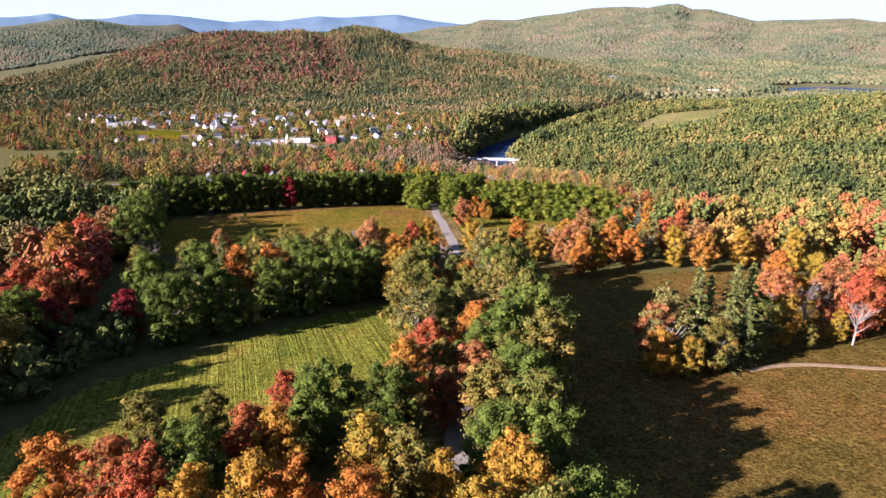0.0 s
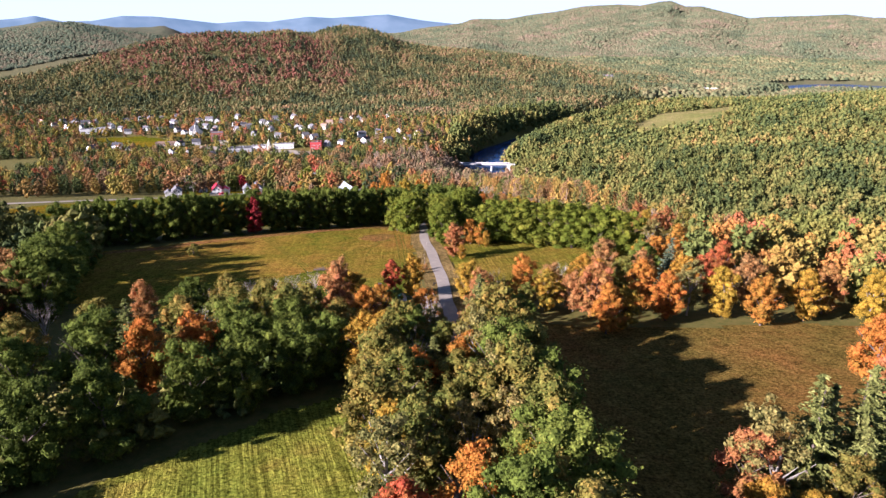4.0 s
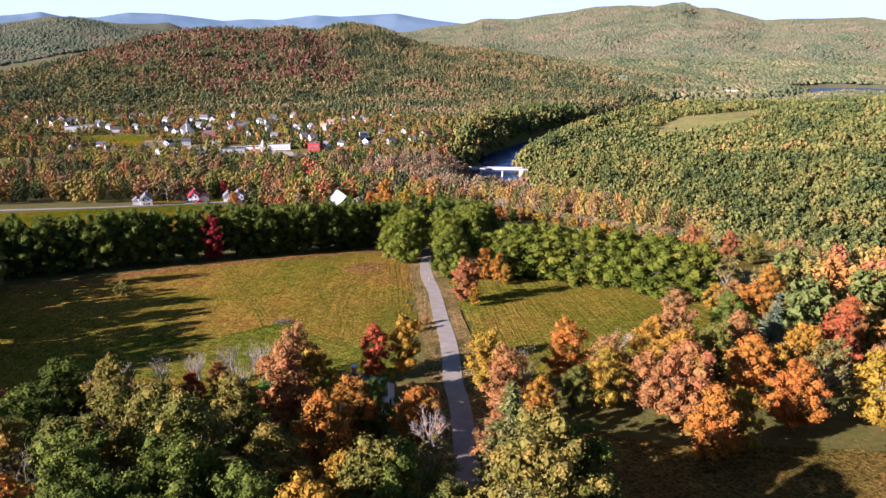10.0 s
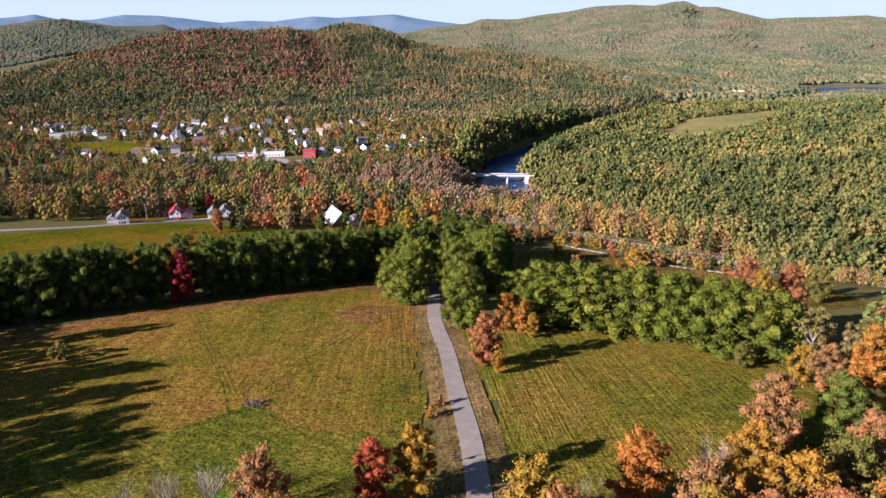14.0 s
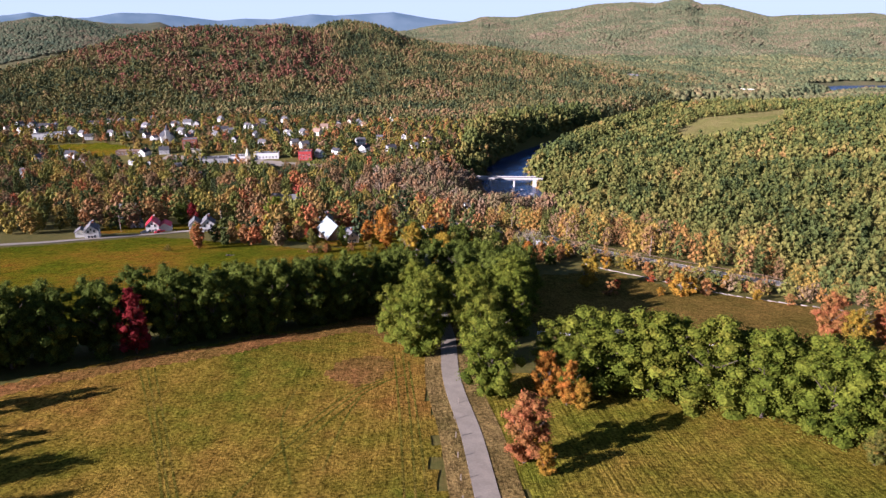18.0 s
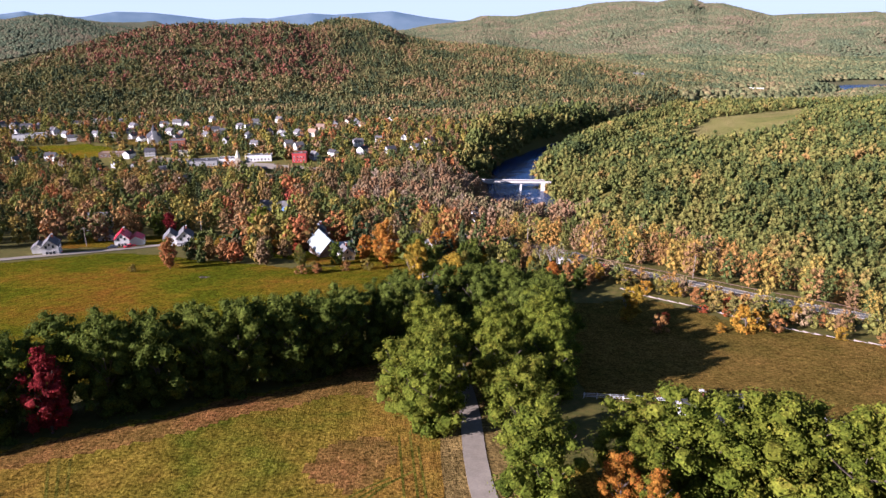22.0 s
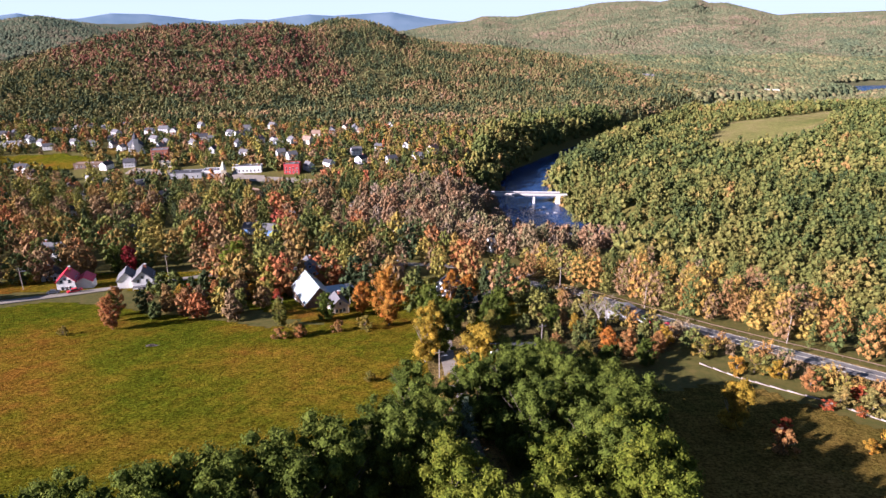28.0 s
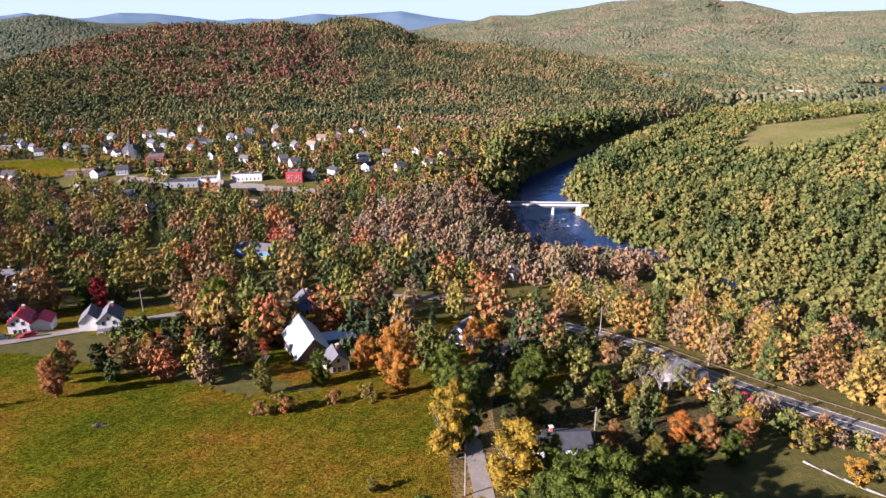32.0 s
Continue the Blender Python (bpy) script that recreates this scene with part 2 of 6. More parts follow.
LAWN = field_material("lawn", ((0.05, 0.13, 0.012), (0.08, 0.18, 0.018), (0.11, 0.19, 0.03)), 0, 2, 0.06, 0.05)
HAY = field_material("far_hayfield", ((0.12, 0.14, 0.035), (0.19, 0.175, 0.055), (0.27, 0.205, 0.09)), 20, 4, 0.1, 0.015)
GRAVEL = plain_material("gravel_path", (0.28, 0.19, 0.10), 0.95, vary=0.2, scale=0.8)
WHITE = plain_material("white_clapboard", (0.66, 0.65, 0.61), 0.6, vary=0.06, scale=0.6)
CREAM = plain_material("cream_clapboard", (0.66, 0.58, 0.42), 0.6, vary=0.08, scale=0.6)
GREYWALL = plain_material("grey_shingle", (0.32, 0.32, 0.31), 0.8, vary=0.15, scale=0.8)
BRICK = plain_material("red_brick", (0.33, 0.12, 0.075), 0.9, vary=0.2, scale=1.2)
REDWALL = plain_material("red_barn_paint", (0.38, 0.045, 0.04), 0.7, vary=0.15, scale=0.8)
BLUEWALL = plain_material("blue_clapboard", (0.12, 0.22, 0.42), 0.6, vary=0.1, scale=0.8)
BARNWOOD = plain_material("weathered_boards", (0.13, 0.085, 0.055), 0.9, vary=0.3, scale=0.7)
ROOFDARK = plain_material("dark_asphalt_shingle", (0.05, 0.05, 0.053), 0.9, vary=0.2, scale=1.0)
ROOFGREY = plain_material("grey_asphalt_shingle", (0.115, 0.112, 0.11), 0.9, vary=0.15, scale=1.0)
ROOFBROWN = plain_material("brown_asphalt_shingle", (0.24, 0.16, 0.11), 0.9, vary=0.2, scale=1.0)
ROOFMETAL = plain_material("bright_metal_roof", (0.50, 0.58, 0.56), 0.36, 0.5, vary=0.06, scale=0.4, bump=0.05)
ROOFGREEN = plain_material("green_metal_roof", (0.008, 0.055, 0.048), 0.5, 0.2, vary=0.15, scale=0.6, bump=0.05)
ROOFRED = plain_material("red_metal_roof", (0.62, 0.03, 0.05), 0.45, 0.1, vary=0.08, scale=0.6, bump=0.05)
GLASS = plain_material("dark_window_glass", (0.03, 0.04, 0.05), 0.12, vary=0.1, spec=0.6, bump=0.0)
WOOD = plain_material("grey_wood", (0.26, 0.22, 0.18), 0.9, vary=0.25)
RAILWHITE = plain_material("white_rail_paint", (0.72, 0.71, 0.68), 0.7, vary=0.12)
CONCRETE = plain_material("concrete", (0.52, 0.50, 0.46), 0.85, vary=0.12)
METAL = plain_material("galvanised_steel", (0.45, 0.46, 0.47), 0.45, 0.8, vary=0.1)
BLACK = plain_material("black_paint", (0.02, 0.02, 0.022), 0.5)
STONE = plain_material("grey_rock", (0.24, 0.23, 0.22), 0.9, vary=0.3, bump=0.5)
# ---- the lie of the land: a hillside that falls to a river, with wooded hills behind ----
SLOPE = ((-400, 40), (60, 27), (118, 19.5), (199, 8), (258, 1), (276, -2), (328, -9), (370, -18), (408, -25), (450, -30),
         (473, -34), (511, -41), (560, -50), (650, -64), (750, -73), (860, -79), (1000, -77), (1200, -80), (6000, -80))
RIVER = ((830, 80), (550, 262), (378, 388), (250, 488), (160, 602), (138, 676), (98, 758), (54, 815), (47, 880), (48, 950),
         (62, 1015), (95, 1085), (165, 1190), (240, 1290), (330, 1400), (450, 1490), (640, 1570), (800, 1700), (960, 1840))
WATER = -107.0


def smooth(a, b, v):
    s = np.clip((v - a) / (b - a), 0, 1)
    return s * s * (3 - 2 * s)


def bump2(x, y, cx, cy, sx, sy):
    return np.exp(-((x - cx) / sx) ** 2 - ((y - cy) / sy) ** 2)


def river_gap(x, y):
    """Distance to the river's middle line, and on which bank: positive on the far (right) bank."""
    best, side = np.full(np.shape(x), 1e9), np.ones(np.shape(x))
    for (ax, ay), (bx, by) in zip(RIVER, RIVER[1:]):
        ux, uy = bx - ax, by - ay
        s = np.clip(((x - ax) * ux + (y - ay) * uy) / (ux * ux + uy * uy), 0, 1)
        d = np.hypot(x - ax - s * ux, y - ay - s * uy)
        turn = (x - ax) * uy - (y - ay) * ux
        side = np.where(d < best, np.sign(turn), side)
        best = np.minimum(best, d)
    return best, side


def wave(x, y, s, k):
    """Smooth wandering between -1 and 1 with a grain of s metres."""
    x, y = x / s, y / s
    return (np.sin(1.7 * x + 1.3 * np.sin(0.9 * y + k) + k) + np.sin(1.9 * y - 1.1 * np.sin(1.2 * x + 2 * k))
            + 0.6 * np.sin(3.1 * x + 2.3 * y + 3 * k) + 0.5 * np.sin(4.3 * y - 3.7 * x + k)) / 3.1


CREST_A = (-0.9, -0.2, -0.12, -0.06, -0.02, 0.01, 0.026, 0.075, 0.117, 0.149, 0.19, 0.239, 0.271, 0.299, 0.315, 0.337, 0.361, 0.394, 0.432, 0.46, 0.517, 0.573, 0.612, 0.735)
CREST_Z = (-80, -80, -60, -25, 5, 24, 46, 47, 75, 90, 121, 128, 122, 144, 148, 116, 116, 85, 49, 56, 60, 68, 52, 45)


HILL_A = (-0.969, -0.806, -0.698, -0.618, -0.545, -0.488, -0.438, -0.408, -0.368, -0.31, -0.257, -0.24, -0.214, -0.189, -0.17, -0.132, -0.103, -0.085, -0.029, 0.019, 0.082, 0.135, 0.202, 0.26, 0.339)
HILL_Z = (-67, -62, -48, -29, -6, 12, 27, 32, 35, 31, 37, 32, 27, 41, 45, 37, 21, 2, -16, -21, -33, -44, -60, -72, -81)
HILL_R = (1600, 1600, 1600, 1600, 1600, 1620, 1640, 1660, 1680, 1700, 1730, 1740, 1800, 1850, 1880, 1900, 1900, 1900, 1900, 1900, 1880, 1860, 1820, 1780, 1750)
WEST_A = (-0.943, -0.768, -0.681, -0.647, -0.616, -0.582, -0.553, -0.509, -0.471, -0.43, -0.348)
WEST_Z = (0, 18, 27, 33, 40, 41, 31, 22, 12, -5, -39)


def height(x, y):
    x, y = np.asarray(x, float), np.asarray(y, float)
    ys = [np.interp(y + o, [p[0] for p in SLOPE], [p[1] for p in SLOPE]) for o in (-12, -6, 0, 6, 12)]
    z = sum(ys) / 5
    gap, side = river_gap(x, y)
    r, a = np.hypot(x + 5, y - 165), (x + 5) / np.maximum(y - 165, 40)
    near = z + 3.0 * smooth(40, 160, np.abs(x + 20)) * wave(x, y, 90, 1.0) * smooth(500, 700, y)
    near = near - (16 * smooth(620, 760, y) + 20 * smooth(600, 740, y) * smooth(160, 90, x)) * smooth(-60, 60, x) * (1 - smooth(900, 1100, y))
    near = near + 108 * bump2(x, y, -1560, 2200, 440, 240)
    near = near - 14 * smooth(-250, 100, x) * smooth(1000, 1500, y)
    # the hill behind the town and its long shoulder, then the hills to the west
    rh, ah = np.hypot(x + 5, y - 137), (x + 5) / np.maximum(y - 137, 40)
    crest_r = np.interp(ah, HILL_A, HILL_R)
    up = smooth(1170, crest_r, rh) * (1 - 0.75 * smooth(crest_r + 40, crest_r + 520, rh)) * smooth(0.45, 0.30, ah) * (y > 500)
    roll = 7 * wave(x, y, 110, 4.0) * smooth(1250, 1400, rh) * smooth(crest_r, crest_r - 180, rh)
    # the small tops stand on a broad, even slope
    tops = smooth(crest_r - 420, crest_r - 40, rh)
    broad = sum(np.interp(ah + o, HILL_A, HILL_Z) for o in (-0.12, -0.06, 0.0, 0.06, 0.12)) / 5
    near = near + (np.interp(ah, HILL_A, HILL_Z) * tops + broad * (1 - tops) - near) * up + roll * up
    west = smooth(1950, 2700, rh) * smooth(-0.33, -0.44, ah) * (y > 500)
    near = near + np.maximum(np.interp(ah, WEST_A, WEST_Z) - near, 0) * west
    far = -94 + 66 * bump2(x, y, 800, 1020, 330, 300) + 14 * bump2(x, y, 330, 760, 140, 160) + 5 * wave(x, y, 120, 2.0)
    far = far + 7 * bump2(x, y, 380, 1130, 160, 110)
    land = np.where(side > 0, far, near)
    near_fall = 105 * (side < 0) * smooth(40, 130, x) * (1 - smooth(660, 760, y))
    edge = smooth(12 - 9 * smooth(980, 1120, y), 66 - 12 * smooth(980, 1120, y) + near_fall, gap) * smooth(0.9, 1.6, np.hypot((x - 1045) / 150, (y - 1850) / 110))
    land = -111 + (land + 111) * edge
    crest = np.interp(a, CREST_A, CREST_Z)
    rise = 0.30 * smooth(1900, 3300, r) + 0.70 * smooth(2700, 4400, r)
    rise = rise * smooth(-0.25, 0.02, a) + smooth(3500, 4300, r) * (1 - smooth(-0.25, 0.02, a))
    fall = 1 - 0.25 * smooth(4430, 4600, r)
    land = land * (1 - rise) + (crest * fall - 10 * (1 - fall)) * rise
    return land + (30 * wave(x, y, 300, 3.0) + 13 * wave(x, y, 130, 7.0)) * smooth(2100, 2900, r) * (1 - smooth(3900, 4300, r))


# ---- building helpers ----
def mesh_of(name, verts, faces, mats=(), smooth_faces=False):
    me = bpy.data.meshes.new(name)
    me.from_pydata([tuple(v) for v in verts], [], [tuple(f) for f in faces])
    for m in mats:
        me.materials.append(m)
    if smooth_faces:
        me.polygons.foreach_set("use_smooth", [True] * len(me.polygons))
    me.update()
    return me


def mesh_arrays(name, verts, loops, size, mat, smooth_faces=False):
    """A mesh from arrays of corners; every face has the same number of corners."""
    me = bpy.data.meshes.new(name)
    k = len(loops) // size
    me.vertices.add(len(verts))
    me.vertices.foreach_set("co", np.asarray(verts, np.float32).ravel())
    me.loops.add(len(loops))
    me.loops.foreach_set("vertex_index", np.asarray(loops, np.int32))
    me.polygons.add(k)
    me.polygons.foreach_set("loop_start", np.arange(0, k * size, size, dtype=np.int32))
    me.polygons.foreach_set("use_smooth", np.full(k, smooth_faces))
    me.materials.append(mat)
    me.update(calc_edges=True)
    me.validate()
    return me


def put(name, me, parent=None, at=None, label=""):
    ob = new(name, me)
    ob.parent = parent
    if at is not None:
        ob.matrix_basis = at
    return tagged(ob, label)


def part(name, bm, mat, parent, label="", at=None):
    me = bpy.data.meshes.new(name)
    bm.to_mesh(me)
    bm.free()
    me.materials.append(mat)
    return put(name, me, parent, at, label)


def add_box(bm, lo, hi, m=None):
    r = bmesh.ops.create_cube(bm, size=1.0)["verts"]
    c = [(a + b) / 2 for a, b in zip(lo, hi)]
    for v in r:
        v.co = Vector((c[i] + v.co[i] * (hi[i] - lo[i]) for i in range(3)))
        if m is not None:
            v.co = m @ v.co
    return r


def box_bm(lo, hi, bevel=0.0):
    bm = bmesh.new()
    add_box(bm, lo, hi)
    if bevel:
        bmesh.ops.bevel(bm, geom=bm.edges[:], offset=bevel, segments=1, affect="EDGES")
    return bm


def tube_bm(points, radii, sides=6):
    """A tapered tube along points."""
    bm = bmesh.new()
    add_tube(bm, points, radii, sides)
    return bm


def add_tube(bm, points, radii, sides=6):
    rings = []
    for i, p in enumerate(points):
        a, b = Vector(points[max(0, i - 1)]), Vector(points[min(len(points) - 1, i + 1)])
        q = (b - a).to_track_quat("Z", "Y")
        rings.append([bm.verts.new(Vector(p) + q @ Vector((math.cos(k * math.tau / sides) * radii[i], math.sin(k * math.tau / sides) * radii[i], 0)))
                      for k in range(sides)])
    for u, v in zip(rings, rings[1:]):
        for k in range(sides):
            bm.faces.new((u[k], u[(k + 1) % sides], v[(k + 1) % sides], v[k]))
    bm.faces.new(rings[-1])
    bm.faces.new(rings[0][::-1])


def ground_z(x, y):
    return float(height(x, y))


# ---- the ground: one sheet from the hillside to the far mountains ----
def axis(*runs):
    out = []
    for a, b, step in runs:
        out += list(np.arange(a, b, step))
    return np.array(out + [runs[-1][1]], float)


GX = axis((-4700, -1500, 90), (-1500, -500, 28), (-500, -160, 12), (-160, 160, 4), (160, 500, 10), (500, 1300, 26), (1300, 2300, 34), (2300, 4700, 85))
GY = axis((-700, 20, 40), (20, 560, 4), (560, 1200, 10), (1200, 2200, 26), (2200, 4900, 55))
gx, gy = np.meshgrid(GX, GY)
gz = height(gx, gy)
gr = np.hypot(gx + 5, gy - 165)
gz = gz + np.where(gr > 2100, 5.0 * wave(gx, gy, 37, 5.0) + 4.0 * wave(gx, gy, 71, 9.0), 0)
idx = np.arange(gx.size).reshape(gx.shape)
quads = np.stack([idx[:-1, :-1], idx[:-1, 1:], idx[1:, 1:], idx[1:, :-1]], -1).reshape(-1, 4)
keep = (np.hypot(gx, gy)[:-1, :-1].ravel() < 4880)
ground_mat, gn, gl, gb = nodes_of("hillside_ground", 0.95, 0, 0.08)
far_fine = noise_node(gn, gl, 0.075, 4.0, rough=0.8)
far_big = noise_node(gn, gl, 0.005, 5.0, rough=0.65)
# far ground colour takes in distance haze: greyer and bluer than near_col
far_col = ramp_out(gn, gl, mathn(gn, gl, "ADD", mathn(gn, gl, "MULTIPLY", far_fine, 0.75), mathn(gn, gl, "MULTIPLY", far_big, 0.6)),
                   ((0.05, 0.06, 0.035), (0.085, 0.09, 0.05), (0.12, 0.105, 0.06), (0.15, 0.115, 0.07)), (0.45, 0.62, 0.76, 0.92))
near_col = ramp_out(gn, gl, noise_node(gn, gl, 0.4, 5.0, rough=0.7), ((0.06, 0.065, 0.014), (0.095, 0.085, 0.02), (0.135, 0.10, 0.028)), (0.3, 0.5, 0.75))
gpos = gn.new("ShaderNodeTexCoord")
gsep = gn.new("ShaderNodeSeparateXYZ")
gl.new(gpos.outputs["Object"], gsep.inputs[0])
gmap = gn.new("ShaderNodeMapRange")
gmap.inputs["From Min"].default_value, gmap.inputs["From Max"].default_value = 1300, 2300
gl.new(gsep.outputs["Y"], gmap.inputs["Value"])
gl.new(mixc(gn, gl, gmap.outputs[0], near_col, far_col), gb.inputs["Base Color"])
bumpn(gn, gl, gb, noise_node(gn, gl, 1.1, 4.0, rough=0.7), 0.8, 0.3)
keep &= (gr < 4600)[:-1, :-1].ravel()
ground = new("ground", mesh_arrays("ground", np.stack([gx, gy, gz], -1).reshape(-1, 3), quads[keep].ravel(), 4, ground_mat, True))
BLUE_A = (-0.824, -0.694, -0.659, -0.628, -0.587, -0.544, -0.496, -0.445, -0.403, -0.353, -0.314, -0.276, -0.217, -0.183, -0.099, -0.049, -0.003, 0.02, 0.06, 0.12)
BLUE_Z = (60, 57, 66, 81, 47, 50, 79, 74, 56, 31, 44, 38, 70, 61, 83, 44, 21, 18, 0, -40)
# blue distance haze is painted into the mountains' base colour and a faint glow
far_mat, fn, fl, fb = nodes_of("blue_haze_backdrop", 1.0, 0, 0.0)
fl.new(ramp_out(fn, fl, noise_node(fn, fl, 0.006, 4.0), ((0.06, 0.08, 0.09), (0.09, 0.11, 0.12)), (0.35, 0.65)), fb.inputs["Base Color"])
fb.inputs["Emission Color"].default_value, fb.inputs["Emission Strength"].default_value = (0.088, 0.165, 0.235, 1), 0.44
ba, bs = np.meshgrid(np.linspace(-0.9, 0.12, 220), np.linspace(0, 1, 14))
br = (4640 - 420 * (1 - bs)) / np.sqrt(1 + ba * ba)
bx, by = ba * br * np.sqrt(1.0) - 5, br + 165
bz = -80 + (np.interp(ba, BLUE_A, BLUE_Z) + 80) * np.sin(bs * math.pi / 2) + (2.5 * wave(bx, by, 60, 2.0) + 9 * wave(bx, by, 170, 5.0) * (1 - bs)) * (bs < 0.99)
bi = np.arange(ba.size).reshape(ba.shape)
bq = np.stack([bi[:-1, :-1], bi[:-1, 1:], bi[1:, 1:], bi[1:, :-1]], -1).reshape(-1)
tagged(new("distant_mountains", mesh_arrays("distant_mountains", np.stack([bx, by, bz], -1).reshape(-1, 3), bq, 4, far_mat, True)), "mountains on the horizon with blue haze painted into their colour", "mountains", kind="structure")
tagged(ground, "wooded autumn hillside falling to a river valley", "ground", kind="structure")


def inside(poly, x, y):
    hit = np.zeros(np.shape(x), bool)
    for (ax, ay), (bx, by) in zip(poly, poly[1:] + poly[:1]):
        cross = (ay > y) != (by > y)
        hit ^= cross & (x < (bx - ax) * (y - ay) / ((by - ay) or 1e-9) + ax)
    return hit


def field(name, poly, mat, label, step=2.0, lift=0.14, category="field"):
    """Open ground laid on the hillside, with an uneven edge."""
    xs, ys = [p[0] for p in poly], [p[1] for p in poly]
    x, y = np.meshgrid(np.arange(min(xs) - step, max(xs) + step, step), np.arange(min(ys) - step, max(ys) + step, step))
    x = x + 0.3 * step * wave(x, y, 7, 1.0)
    y = y + 0.3 * step * wave(x, y, 6, 4.0)
    n = np.arange(x.size).reshape(x.shape)
    q = np.stack([n[:-1, :-1], n[:-1, 1:], n[1:, 1:], n[1:, :-1]], -1).reshape(-1, 4)
    cx, cy = (x[:-1, :-1] + x[1:, 1:]) / 2, (y[:-1, :-1] + y[1:, 1:]) / 2
    ok = inside(list(poly), cx + 1.5 * wave(cx, cy, 9, 2.0), cy + 1.5 * wave(cx, cy, 8, 6.0)).ravel()
    q = q[ok]
    used, inv = np.unique(q, return_inverse=True)
    v = np.stack([x, y, height(x, y) + lift], -1).reshape(-1, 3)[used]
    ob = new(name, mesh_arrays(name, v, inv.ravel(), 4, mat, True))
    return tagged(ob, label, category, kind="structure")


def strip(name, line, width, mat, label, lift=0.2, thick=0.25, category="road", kind="structure", offset=0.0, step=2.0, dash=None):
    """A paved strip with real thickness along a line of (x, y)."""
    pts = [Vector(p) for p in line]
    # points at even steps on a smooth curve through the line
    fine = []
    for i in range(len(pts) - 1):
        p0, p1, p2, p3 = pts[max(0, i - 1)], pts[i], pts[i + 1], pts[min(len(pts) - 1, i + 2)]
        k = max(2, int((p2 - p1).length / step))
        for j in range(k):
            t = j / k
            fine.append(0.5 * ((2 * p1) + (p2 - p0) * t + (2 * p0 - 5 * p1 + 4 * p2 - p3) * t * t + (3 * p1 - p0 - 3 * p2 + p3) * t ** 3))
    fine.append(pts[-1])
    verts, faces = [], []
    for i, p in enumerate(fine):
        d = (fine[min(len(fine) - 1, i + 1)] - fine[max(0, i - 1)]).normalized()
        nrm = Vector((d.y, -d.x))
        for s, dz in ((-1, -thick), (-1, 0), (1, 0), (1, -thick)):
            q = p + nrm * (s * width / 2 + offset)
            verts.append((q.x, q.y, ground_z(q.x, q.y) + lift + dz))
        if i and not (dash and (i // dash) % 2):
            a, b = 4 * i - 4, 4 * i
            faces += [(a, a + 1, b + 1, b), (a + 1, a + 2, b + 2, b + 1), (a + 2, a + 3, b + 3, b + 2)]
    ob = new(name, mesh_of(name, verts, faces, [mat]))
    return tagged(ob, label, category, kind=kind)


# ---- fields ----
field("crop_field", ((-12, 163), (-30, 151), (-45, 135), (-62, 113), (-70, 98), (-74, 78), (-60, 66), (-40, 85), (-11, 100), (-11, 130)), CROP, "bright green sown field between tree belts", 1.2)
field("shaded_field", ((13, 60), (13, 150), (17, 205), (30, 200), (60, 200), (90, 204), (120, 200), (150, 150), (140, 60)), PLOUGH, "brown mown field, mostly in tree shade")
field("stubble_field", ((-21, 352), (-35, 366), (-68, 336), (-89, 323), (-118, 298), (-150, 278), (-150, 235), (-100, 214), (-60, 205), (-42, 214), (-14, 222), (-11, 240), (-13, 262), (-16, 290), (-18, 320)),
      STUBBLE, "wide tan stubble field with tractor tracks")
field("russet_edge", ((-23, 350), (-35, 364), (-68, 334), (-89, 321), (-118, 296), (-149, 276), (-149, 271), (-118, 288), (-90, 312), (-66, 325), (-40, 346), (-27, 338)), RUSSET, "dry russet strip along the edge of the stubble", 1.5, 0.16)
field("russet_patch", ((-41, 312), (-33, 307), (-28, 311), (-26, 320), (-31, 326), (-39, 322)), RUSSET, "russet patch of dead grass in the stubble", 1.5, 0.165)
field("green_strip", ((-93, 235), (-78, 241), (-56, 247), (-46, 257), (-36, 248), (-22, 247), (-15, 243), (-15, 224), (-30, 222), (-60, 222), (-85, 222)), AFTERMATH, "greener regrowth across the lower stubble", 1.5, 0.15)
field("hay_field", ((1, 222), (1, 262), (-4, 285), (-6, 318), (14, 312), (30, 308), (50, 300), (70, 285), (72, 262), (60, 232), (40, 236), (20, 226)), DRILLED, "small mown field with drill rows beside the lane")
field("lower_meadow", ((-28, 425), (-30, 466), (-54, 474), (-84, 470), (-105, 478), (-128, 486), (-150, 496), (-172, 500), (-205, 473), (-260, 440), (-290, 380), (-180, 315), (-142, 318), (-100, 345), (-60, 385)),
      MEADOW, "green meadow below the oak row")
field("pasture", ((10, 345), (9, 418), (28, 424), (45, 431), (66, 407), (92, 388), (120, 372), (120, 330), (60, 326), (40, 337)), PASTURE, "brown pasture enclosed by rails and a low wall")
field("village_green", ((-60, 470), (-20, 470), (0, 478), (6, 500), (-14, 540), (-60, 548), (-110, 560), (-190, 552), (-216, 545), (-205, 512), (-150, 520), (-110, 500)), MEADOW, "grass round the village houses", 3, 0.12)
field("house_plot", ((-20, 424), (8, 424), (12, 440), (34, 448), (44, 462), (28, 500), (0, 478), (-22, 470)), FLOOR, "rough ground behind the ranch house", 2, 0.13, "ground")
field("lawn", ((-14, 210), (-14, 224), (-42, 226), (-40, 208), (-26, 204)), LAWN, "bright green lawn behind the farmhouse", 1.5, 0.2)
field("far_clearing", ((265, 1046), (300, 1130), (365, 1225), (409, 1225), (510, 1262), (560, 1240), (470, 1180), (400, 1075), (350, 1056)), HAY, "pale hay clearing in the far woods", 8, 1.2)
field("farm_yard", ((14, 343), (16, 326), (34, 322), (58, 326), (50, 338)), VERGE, "trodden yard behind the farmhouse", 1.5, 0.2)
